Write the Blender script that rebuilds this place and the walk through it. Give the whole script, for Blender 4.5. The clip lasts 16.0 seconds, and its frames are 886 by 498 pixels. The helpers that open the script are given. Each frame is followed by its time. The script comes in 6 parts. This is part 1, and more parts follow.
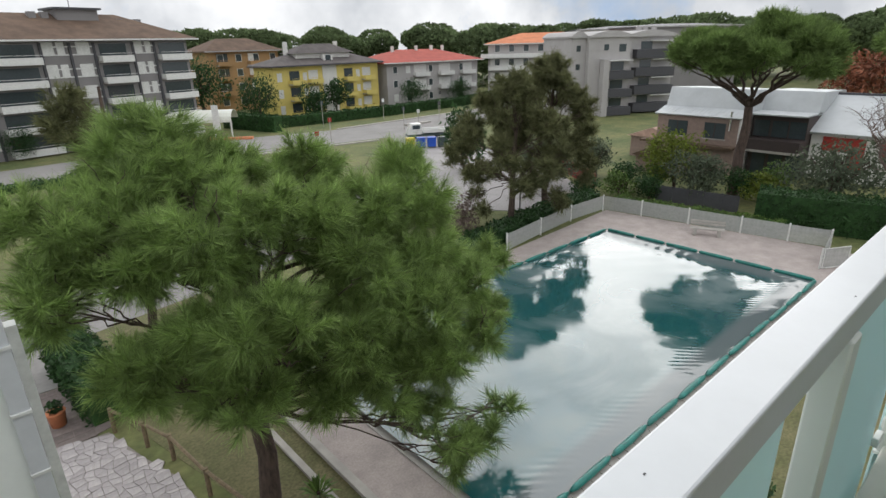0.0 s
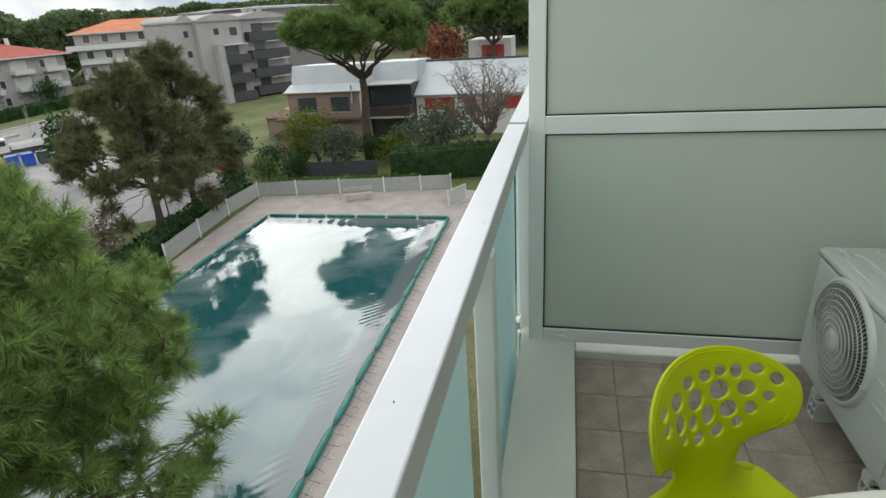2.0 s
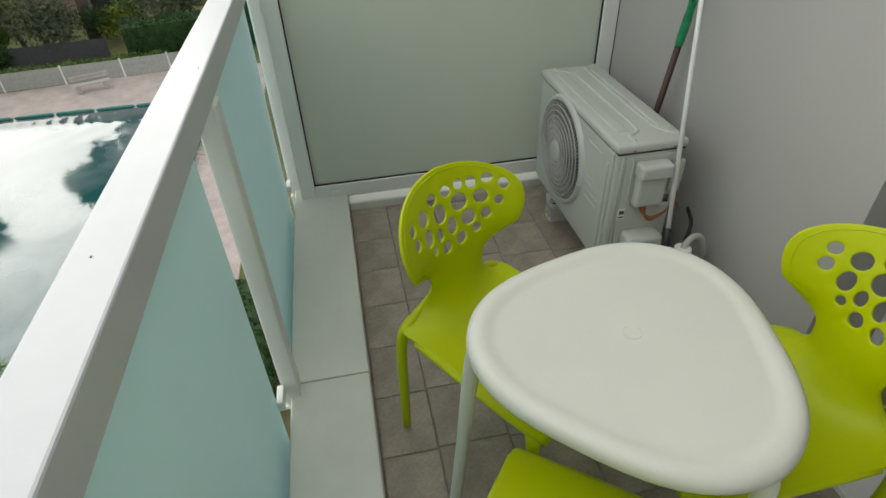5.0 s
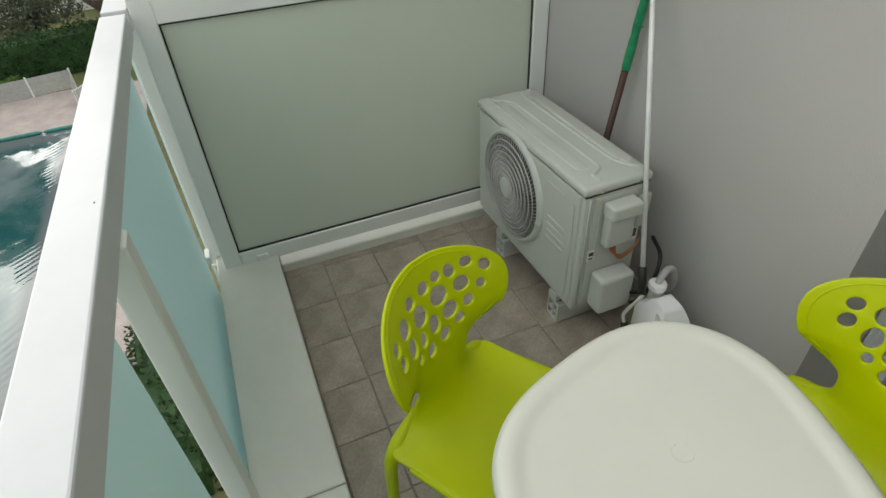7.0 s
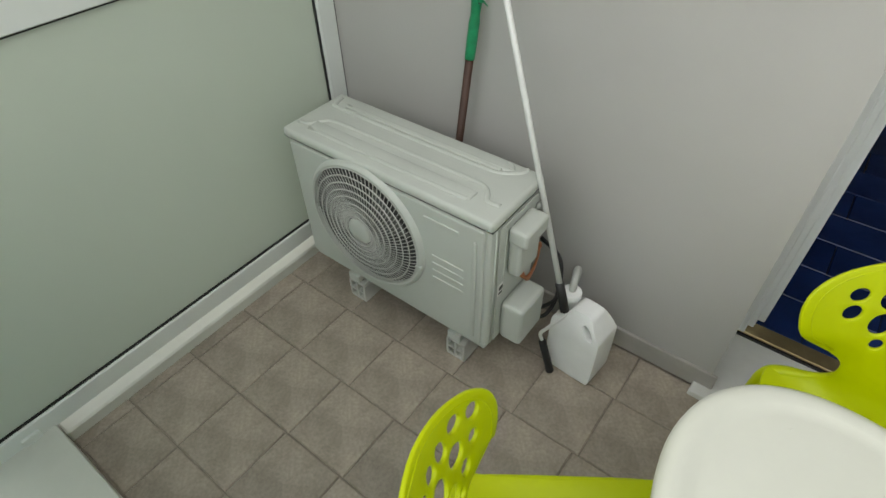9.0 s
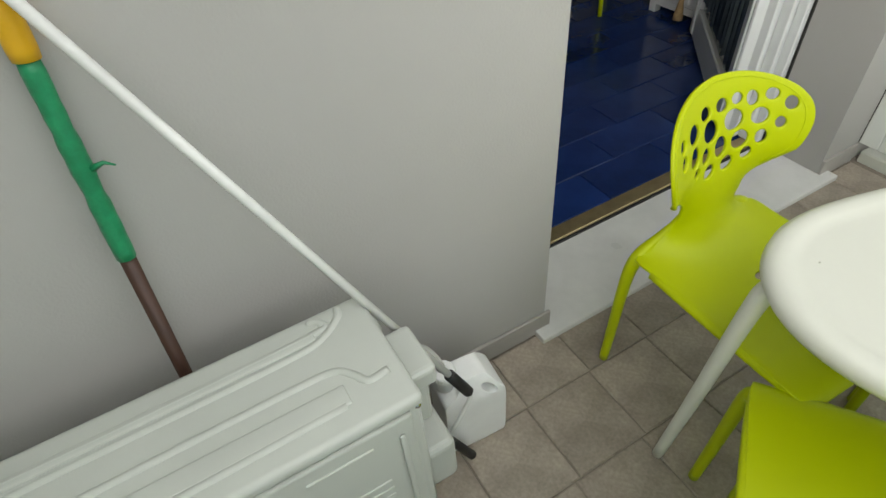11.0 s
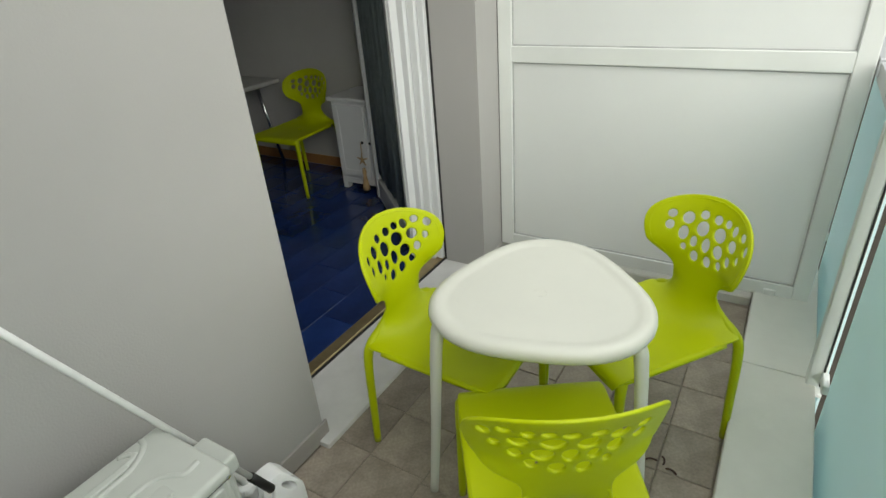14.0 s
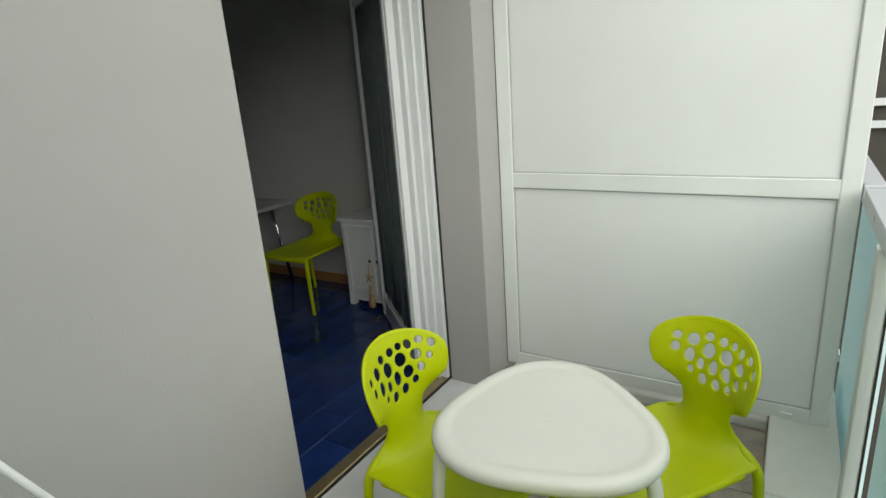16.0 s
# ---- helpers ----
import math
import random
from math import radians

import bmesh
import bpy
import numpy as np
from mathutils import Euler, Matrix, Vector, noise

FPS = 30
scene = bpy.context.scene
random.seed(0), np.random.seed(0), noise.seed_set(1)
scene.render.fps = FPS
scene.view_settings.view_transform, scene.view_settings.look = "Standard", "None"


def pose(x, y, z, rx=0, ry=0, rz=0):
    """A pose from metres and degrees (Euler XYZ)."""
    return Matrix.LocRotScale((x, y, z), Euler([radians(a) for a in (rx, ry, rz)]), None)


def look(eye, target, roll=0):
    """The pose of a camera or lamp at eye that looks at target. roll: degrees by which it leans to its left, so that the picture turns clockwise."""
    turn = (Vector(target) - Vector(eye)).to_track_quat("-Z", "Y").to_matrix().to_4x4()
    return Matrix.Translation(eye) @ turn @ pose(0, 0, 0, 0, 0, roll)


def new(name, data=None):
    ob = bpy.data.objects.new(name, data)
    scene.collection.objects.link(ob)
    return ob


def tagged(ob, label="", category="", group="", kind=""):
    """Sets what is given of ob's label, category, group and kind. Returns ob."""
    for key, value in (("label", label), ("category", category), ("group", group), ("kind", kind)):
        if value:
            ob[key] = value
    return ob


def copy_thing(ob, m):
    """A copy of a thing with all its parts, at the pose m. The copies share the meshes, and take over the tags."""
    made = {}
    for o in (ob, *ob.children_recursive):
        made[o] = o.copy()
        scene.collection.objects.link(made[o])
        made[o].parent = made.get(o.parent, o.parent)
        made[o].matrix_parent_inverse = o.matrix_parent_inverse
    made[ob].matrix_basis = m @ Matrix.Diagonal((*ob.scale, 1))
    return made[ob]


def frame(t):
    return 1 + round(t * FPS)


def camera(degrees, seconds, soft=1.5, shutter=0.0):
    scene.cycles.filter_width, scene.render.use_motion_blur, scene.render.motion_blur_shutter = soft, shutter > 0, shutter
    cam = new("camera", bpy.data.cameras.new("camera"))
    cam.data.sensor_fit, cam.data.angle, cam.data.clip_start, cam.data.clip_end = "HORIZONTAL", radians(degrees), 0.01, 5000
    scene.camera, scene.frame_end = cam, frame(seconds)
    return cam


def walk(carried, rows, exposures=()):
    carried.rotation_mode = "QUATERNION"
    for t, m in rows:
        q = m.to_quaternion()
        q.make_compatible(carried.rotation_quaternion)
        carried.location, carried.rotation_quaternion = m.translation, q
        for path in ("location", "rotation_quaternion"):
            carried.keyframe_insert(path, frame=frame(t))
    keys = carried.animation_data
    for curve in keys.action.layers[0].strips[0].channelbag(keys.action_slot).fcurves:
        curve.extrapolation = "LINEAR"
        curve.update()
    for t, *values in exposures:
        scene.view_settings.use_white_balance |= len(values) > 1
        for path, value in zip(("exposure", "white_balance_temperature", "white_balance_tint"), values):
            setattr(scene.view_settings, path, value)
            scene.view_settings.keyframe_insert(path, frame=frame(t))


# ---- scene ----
from mathutils.geometry import delaunay_2d_cdt

cam = camera(77.0, 16.0)
PATH = [
    (0, (0.792, 1.4, 1.608), (2.033, 2.809, 0.918), -1.5),
    (0.5, (0.776, 1.407, 1.631), (2.203, 2.622, 0.932), -2.6),
    (1, (0.763, 1.429, 1.634), (2.373, 2.377, 0.92), -3.4),
    (1.5, (0.728, 1.431, 1.639), (2.46, 2.103, 0.897), -3.7),
    (2, (0.696, 1.403, 1.646), (2.484, 1.825, 0.854), -3.8),
    (2.5, (0.669, 1.377, 1.619), (2.467, 1.581, 0.768), -3.1),
    (3, (0.647, 1.365, 1.616), (2.411, 1.383, 0.672), -2.7),
    (3.5, (0.64, 1.348, 1.599), (2.338, 1.218, 0.549), -2.0),
    (4, (0.632, 1.328, 1.574), (2.246, 1.094, 0.417), -1.3),
    (6.5, (0.892, 1.268, 1.584), (2.412, 0.885, 0.343), -4.4),
    (7, (1.021, 1.342, 1.641), (2.483, 0.786, 0.395), -3.3),
    (7.5, (1.098, 1.417, 1.655), (2.469, 0.694, 0.39), -1.9),
    (8, (1.252, 1.447, 1.674), (2.488, 0.573, 0.367), -1.0),
    (10.5, (2.257, 0.894, 1.467), (2.143, -0.465, 0.004), -4.4),
    (11, (2.389, 0.864, 1.482), (1.751, -0.422, 0.09), -5.7),
    (11.5, (2.566, 0.905, 1.531), (1.515, -0.152, 0.199), -5.1),
    (12, (2.585, 0.986, 1.538), (1.332, 0.089, 0.263), -5.3),
    (12.5, (2.575, 1.156, 1.58), (1.255, 0.297, 0.347), -5.7),
    (13, (2.596, 1.263, 1.619), (1.234, 0.376, 0.454), -5.6),
    (13.5, (2.65, 1.281, 1.634), (1.232, 0.357, 0.569), -4.9),
    (14, (2.68, 1.297, 1.649), (1.201, 0.342, 0.701), -4.5),
    (14.5, (2.683, 1.308, 1.666), (1.156, 0.327, 0.827), -4.6),
    (15, (2.68, 1.312, 1.665), (1.113, 0.307, 0.932), -4.7),
    (15.5, (2.682, 1.313, 1.671), (1.087, 0.291, 1.031), -4.6),
    (16, (2.686, 1.313, 1.678), (1.071, 0.28, 1.108), -4.3),
]
walk(cam, [(t, look(eye, target, roll)) for t, eye, target, roll in PATH],
     [(0, .30, 6500, 10), (1.5, .38, 6500, 7), (3, .38, 6600, 7), (4, .37, 6800, 8), (6.5, .42, 6800, 8), (8, .57, 6800, 8), (10.5, .9, 6800, 8), (12, .9, 6900, 8), (16, .64, 6700, 6)])
# ---- light ----
W = bpy.data.worlds.new("world")
scene.world = W
W.use_nodes = True
wn, wl = W.node_tree.nodes, W.node_tree.links
SUN_AZ, SUN_EL = radians(38), radians(22)
bg = wn["Background"]
sky = wn.new("ShaderNodeTexSky")
sky.sky_type, sky.sun_disc = "NISHITA", False
sky.sun_elevation, sky.sun_rotation = SUN_EL, radians(90) - SUN_AZ
co = wn.new("ShaderNodeTexCoord")
cn = wn.new("ShaderNodeTexNoise")
cn.inputs["Scale"].default_value, cn.inputs["Detail"].default_value, cn.inputs["Roughness"].default_value = 3.2, 8, .6
cr = wn.new("ShaderNodeValToRGB")
cr.color_ramp.elements[0].position, cr.color_ramp.elements[1].position = .29, .42
cn2 = wn.new("ShaderNodeTexNoise")
cn2.inputs["Scale"].default_value, cn2.inputs["Detail"].default_value = 5, 6
cc = wn.new("ShaderNodeValToRGB")
cc.color_ramp.elements[0].color, cc.color_ramp.elements[1].color = (4.8, 5.05, 5.4, 1), (9.6, 9.7, 9.8, 1)
cc.color_ramp.elements[0].position, cc.color_ramp.elements[1].position = .35, .62
cm = wn.new("ShaderNodeMix")
cm.data_type = "RGBA"
wl.new(co.outputs["Generated"], cn.inputs["Vector"])
wl.new(co.outputs["Generated"], cn2.inputs["Vector"])
wl.new(cn.outputs["Fac"], cr.inputs["Fac"])
wl.new(cn2.outputs["Fac"], cc.inputs["Fac"])
wl.new(cr.outputs["Color"], cm.inputs["Factor"])
lim = wn.new("ShaderNodeVectorMath")
lim.operation = "MINIMUM"
lim.inputs[1].default_value = (3.2, 4.4, 6.2)
wl.new(sky.outputs["Color"], lim.inputs[0])
wl.new(lim.outputs["Vector"], cm.inputs["A"])
wl.new(cc.outputs["Color"], cm.inputs["B"])
sx = wn.new("ShaderNodeSeparateXYZ")
zr = wn.new("ShaderNodeMapRange")
zr.inputs["From Min"].default_value, zr.inputs["From Max"].default_value = 0, .6
zr.inputs["To Min"].default_value, zr.inputs["To Max"].default_value = .66, 1.05
wl.new(co.outputs["Generated"], sx.inputs["Vector"])
wl.new(sx.outputs["Z"], zr.inputs["Value"])
zm = wn.new("ShaderNodeVectorMath")
zm.operation = "SCALE"
wl.new(cm.outputs["Result"], zm.inputs[0])
wl.new(zr.outputs["Result"], zm.inputs["Scale"])
wl.new(zm.outputs["Vector"], bg.inputs["Color"])
bg.inputs["Strength"].default_value = .14
sd = bpy.data.lights.new("sun", "SUN")
sd.energy, sd.angle, sd.color = 1.05, radians(52), (1, .975, .94)
sun = new("sun", sd)
sun.matrix_world = look((math.cos(SUN_AZ) * math.cos(SUN_EL) * 50, math.sin(SUN_AZ) * math.cos(SUN_EL) * 50, math.sin(SUN_EL) * 50), (0, 0, 0))


# ---- materials ----
def mat(name, col, rough=.6, var=.12, scale=6, bump=.0, bscale=60, metal=0, coat=0, col2=None, spec=.5, island=0, obrand=0, trans=0, stretch=(1, 1, 1), fine=0):
    m = bpy.data.materials.new(name)
    m.use_nodes = True
    n, l = m.node_tree.nodes, m.node_tree.links
    b = n["Principled BSDF"]
    tc = n.new("ShaderNodeTexCoord")
    mp = n.new("ShaderNodeMapping")
    mp.inputs["Scale"].default_value = stretch
    l.new(tc.outputs["Object"], mp.inputs["Vector"])
    t = n.new("ShaderNodeTexNoise")
    t.inputs["Scale"].default_value, t.inputs["Detail"].default_value, t.inputs["Roughness"].default_value = scale, 6, .62
    l.new(mp.outputs["Vector"], t.inputs["Vector"])
    r = n.new("ShaderNodeValToRGB")
    c2 = col2 or tuple(min(1, c * (1 + var)) for c in col)
    c1 = col if col2 else tuple(c * (1 - var) for c in col)
    r.color_ramp.elements[0].color, r.color_ramp.elements[1].color = (*c1, 1), (*c2, 1)
    r.color_ramp.elements[0].position, r.color_ramp.elements[1].position = .35, .65
    l.new(t.outputs["Fac"], r.inputs["Fac"])
    out = r.outputs["Color"]
    if fine:
        tf = n.new("ShaderNodeTexNoise")
        tf.inputs["Scale"].default_value, tf.inputs["Detail"].default_value = scale * 14, 4
        l.new(mp.outputs["Vector"], tf.inputs["Vector"])
        mr = n.new("ShaderNodeMapRange")
        mr.inputs["From Min"].default_value, mr.inputs["From Max"].default_value = .3, .7
        mr.inputs["To Min"].default_value, mr.inputs["To Max"].default_value = 1 - fine, 1 + fine
        l.new(tf.outputs["Fac"], mr.inputs["Value"])
        hv = n.new("ShaderNodeHueSaturation")
        l.new(mr.outputs["Result"], hv.inputs["Value"])
        l.new(out, hv.inputs["Color"])
        out = hv.outputs["Color"]
    if island or obrand:
        h = n.new("ShaderNodeHueSaturation")
        src = n.new("ShaderNodeNewGeometry").outputs["Random Per Island"] if island else n.new("ShaderNodeObjectInfo").outputs["Random"]
        mr = n.new("ShaderNodeMapRange")
        mr.inputs["To Min"].default_value, mr.inputs["To Max"].default_value = 1 - (island or obrand), 1 + (island or obrand)
        l.new(src, mr.inputs["Value"])
        l.new(mr.outputs["Result"], h.inputs["Value"])
        l.new(out, h.inputs["Color"])
        out = h.outputs["Color"]
    l.new(out, b.inputs["Base Color"])
    rr = n.new("ShaderNodeMapRange")
    rr.inputs["To Min"].default_value, rr.inputs["To Max"].default_value = max(.02, rough - .07), min(1, rough + .07)
    l.new(t.outputs["Fac"], rr.inputs["Value"])
    l.new(rr.outputs["Result"], b.inputs["Roughness"])
    b.inputs["Metallic"].default_value, b.inputs["Coat Weight"].default_value = metal, coat
    b.inputs["Specular IOR Level"].default_value = spec
    b.inputs["Transmission Weight"].default_value = trans
    if bump:
        t2 = n.new("ShaderNodeTexNoise")
        t2.inputs["Scale"].default_value, t2.inputs["Detail"].default_value = bscale, 4
        l.new(mp.outputs["Vector"], t2.inputs["Vector"])
        bp = n.new("ShaderNodeBump")
        bp.inputs["Strength"].default_value, bp.inputs["Distance"].default_value = bump, .01
        l.new(t2.outputs["Fac"], bp.inputs["Height"])
        l.new(bp.outputs["Normal"], b.inputs["Normal"])
    return m


def frosted(name, col, thru, rough=.3):
    """Back-painted or sandblasted glass: part of the light comes through, diffused."""
    m = mat(name, col, rough, .02, 1.5)
    n, l = m.node_tree.nodes, m.node_tree.links
    b = n["Principled BSDF"]
    tr = n.new("ShaderNodeBsdfTranslucent")
    tr.inputs["Color"].default_value = (*col, 1)
    mx = n.new("ShaderNodeMixShader")
    mx.inputs["Fac"].default_value = thru
    l.new(b.outputs[0], mx.inputs[1])
    l.new(tr.outputs[0], mx.inputs[2])
    l.new(mx.outputs[0], n["Material Output"].inputs["Surface"])
    return m


WALL = mat("wall_paint", (.43, .422, .405), .8, .03, 1.2, .12, 160)
CEIL = mat("ceiling_paint", (.74, .73, .70), .85, .02, 2)
WHITE = mat("white_lacquered_aluminium", (.70, .73, .70), .34, .03, 3, .02, 300)
RAILM = mat("white_rail_lacquer", (.51, .53, .545), .3, .04, 5, .03, 40)
SILLM = mat("cream_painted_sill", (.60, .61, .55), .35, .06, 2.5, .04, 60)
GASKET = mat("black_gasket", (.015, .015, .015), .6)
TILE = mat("grey_tile", (.305, .262, .215), .42, .22, 7, .22, 45, obrand=.10, fine=.14)
GROUT = mat("grout", (.240, .208, .172), .9, .2, 20)
SKIRT = mat("skirting_tile", (.38, .36, .335), .55, .1, 6)
MARBLE = mat("white_marble", (.68, .68, .66), .3, .08, 4)
FROST_A = frosted("frosted_panel", (.62, .67, .60), .40, .37)
# lit copy of the frosted panel: sunlight on it is put into the colour
FROST_LIT = frosted("lit_frosted_panel", (.90, .92, .90), .45, .74)
GASKET_B = mat("grey_gasket", (.42, .43, .42), .6)
FROST_R = frosted("frosted_rail_glass", (.75, .95, .97), .25, .42)
EDGE = mat("glass_edge", (.10, .22, .22), .1)
LIME = mat("lime_plastic", (.45, .53, .001), .42, .03, 3, .03, 400, spec=.32)
CREAM = mat("cream_plastic", (.63, .64, .57), .38, .025, 3, .03, 300)
ACM = mat("offwhite_sheet_metal", (.50, .525, .485), .34, .03, 4, .02, 200)
# near-black colour standing for shade inside the casing and under its lid
ACD = mat("inside_shade", (.03, .03, .03), .6)
ACF = mat("fan_dark_grey", (.12, .12, .115), .5)
ACG = mat("grille_grey", (.50, .51, .48), .45)
CONC = mat("grey_plastic_block", (.50, .50, .47), .6)
COPPER = mat("brown_insulated_cable", (.30, .11, .04), .5)
BLACK = mat("black_rubber", (.012, .012, .012), .5)
JUG = mat("white_hdpe", (.84, .85, .84), .35, .04, 8)
POLE = mat("white_painted_steel", (.74, .75, .73), .3)
GREEN = mat("green_tape", (.01, .24, .10), .35, .2, 30, .2, 60)
YELLOW = mat("yellow_plastic", (.75, .42, .01), .4)
WOOD = mat("brown_handle", (.06, .025, .015), .5, .4, 30, stretch=(1, 1, .1))
PAPER = mat("label_paper", (.75, .75, .72), .5)
INK = mat("label_ink", (.05, .05, .05), .6)
BLUE = mat("blue_glazed_tile", (.012, .032, .13), .12, .25, 3, .04, 30, obrand=.25)
BLUEG = mat("dark_grout", (.008, .012, .035), .7)
ROOMW = mat("room_wall", (.55, .55, .53), .9, .03, 2)
OAK = mat("oak_wood", (.38, .2, .07), .45, .2, 12, stretch=(1, 8, 8))
DOORW = mat("white_pvc", (.74, .76, .76), .3, .02, 4)
CHROME = mat("chrome", (.75, .75, .75), .12, .02, metal=1)
STRAW = mat("natural_fibre", (.52, .36, .18), .8, .2, 40)
CURTAIN = mat("grey_curtain", (.15, .185, .185), .8, .15, 20)
GLASS = mat("door_glass", (.75, .85, .85), .03, .01, trans=1)
BRASSM = mat("dull_brass", (.42, .33, .18), .35, .1, 20, metal=.7)
# outside
GRASS = mat("grass", (.07, .095, .026), .95, .4, .25, .6, 8, col2=(.15, .15, .055), fine=.25)
GRASSD = mat("shaded_grass", (.085, .09, .033), .95, .4, .8, .6, 8, col2=(.15, .135, .065), fine=.3)
ASPH = mat("pale_asphalt", (.23, .22, .21), .9, .12, .3, .3, 30, fine=.08)
ASPHD = mat("asphalt", (.12, .12, .12), .9, .12, .5, .3, 30, fine=.08)
KERB = mat("concrete_kerb", (.36, .34, .31), .85, .1, 2)
DECK = mat("pinkish_paving", (.33, .285, .265), .85, .14, 1.1, .4, 14, fine=.12, obrand=.07)
STONE = mat("flagstone", (.37, .34, .335), .85, .12, 2, .3, 20, obrand=.13, fine=.1)
LOG = mat("weathered_log", (.17, .125, .075), .85, .3, 8, .3, 30)
REDW = mat("red_board", (.20, .035, .025), .8, .2, 3)
GRAVEL = mat("pale_gravel", (.30, .285, .28), .95, .12, .5, .4, 12, fine=.12)
STONEJ = mat("stone_joint", (.20, .18, .16), .95)
BRICKP = mat("block_paving", (.16, .13, .12), .9, .2, 3, .3, 20, obrand=.15)
TUBE = mat("teal_water_tube", (.008, .15, .125), .3, .25, 5)
BARK = mat("pine_bark", (.075, .052, .042), .95, .4, 9, .8, 20, stretch=(1, 1, .3))
NEEDLE = mat("pine_needles", (.20, .29, .085), .55, .3, 1.2, island=.42, spec=.35)
NEEDLE2 = mat("dull_pine_needles", (.135, .142, .066), .7, .3, 1.2, island=.4, spec=.2)
NEEDLE3 = mat("umbrella_pine_needles", (.135, .20, .06), .7, .35, .5, island=.4, spec=.2)
LEAFD = mat("dark_hedge_leaves", (.030, .072, .022), .6, .3, 2, island=.45, spec=.3)
LEAF = mat("shrub_leaves", (.09, .15, .035), .6, .3, 2, island=.45, spec=.3)
LEAFO = mat("olive_leaves", (.10, .125, .08), .6, .2, 2, island=.35, spec=.3)
LEAFY = mat("yellow_leaves", (.14, .18, .03), .6, .3, 2, island=.4, spec=.2)
RUST = mat("rust_leaves", (.22, .075, .035), .7, .3, 2, island=.4)
TWIG = mat("bare_twigs", (.13, .095, .08), .9, .2)
FAR = mat("far_wood", (.11, .15, .07), .9, .35, .08, island=.4, spec=.1)
GREYP = mat("grey_render", (.21, .20, .20), .9, .06, .4)
GREYB = mat("light_render", (.37, .355, .35), .9, .06, .4)
WHITEP = mat("white_render", (.62, .61, .58), .85, .05, .5)
YELP = mat("yellow_render", (.60, .49, .15), .9, .06, .4)
ORP = mat("ochre_render", (.34, .21, .10), .9, .08, .4)
BRKP = mat("brown_brick", (.27, .20, .17), .9, .12, 3)
ROOFB = mat("brown_roof", (.115, .075, .052), .95, .25, .6, .4, 3, stretch=(1, 1, 1))
ROOFG = mat("dark_roof", (.10, .088, .085), .95, .2, .6, .4, 3)
ROOFR = mat("red_roof", (.34, .075, .055), .9, .15, .6, .4, 3)
ROOFO = mat("terracotta_roof", (.52, .19, .09), .9, .15, .6, .4, 3)
ROOFW = mat("white_metal_roof", (.46, .48, .49), .5, .08, .6)
ROOFP = mat("faded_tile_roof", (.46, .31, .25), .9, .2, 1.5, .4, 6)
SHUT = mat("white_shutter", (.60, .60, .58), .7)
PANE = mat("window_pane", (.05, .065, .07), .08)
DARKB = mat("dark_balcony", (.055, .055, .062), .6)
DARKW = mat("dark_timber", (.045, .032, .03), .7)
REDP = mat("red_paint", (.33, .03, .02), .6)
BINB = mat("blue_bin", (.01, .07, .42), .5)
BINY = mat("yellow_bin", (.6, .45, .02), .5)
BIND = mat("dark_bin", (.04, .06, .06), .5)
CARW = mat("white_car_paint", (.62, .62, .60), .3)
NETG = mat("white_net", (.50, .51, .49), .9)
BLDK = mat("dark_brown_render", (.07, .062, .052), .8)
# thin leaves let part of the light through
for _mt in (NEEDLE, NEEDLE2, NEEDLE3, LEAF, LEAFD, LEAFO, LEAFY, FAR):
    _nn, _ll = _mt.node_tree.nodes, _mt.node_tree.links
    _tr, _mx = _nn.new("ShaderNodeBsdfTranslucent"), _nn.new("ShaderNodeMixShader")
    _src = _nn["Principled BSDF"].inputs["Base Color"].links[0].from_socket
    _ll.new(_src, _tr.inputs["Color"])
    _mx.inputs["Fac"].default_value = .38
    _ll.new(_nn["Principled BSDF"].outputs[0], _mx.inputs[1])
    _ll.new(_tr.outputs[0], _mx.inputs[2])
    _ll.new(_mx.outputs[0], _nn["Material Output"].inputs["Surface"])
# net: partly see-through
_n, _l = NETG.node_tree.nodes, NETG.node_tree.links
_t = _n.new("ShaderNodeBsdfTransparent")
_m = _n.new("ShaderNodeMixShader")
_m.inputs["Fac"].default_value = .5
_l.new(_n["Principled BSDF"].outputs[0], _m.inputs[1])
_l.new(_t.outputs[0], _m.inputs[2])
_l.new(_m.outputs[0], _n["Material Output"].inputs["Surface"])


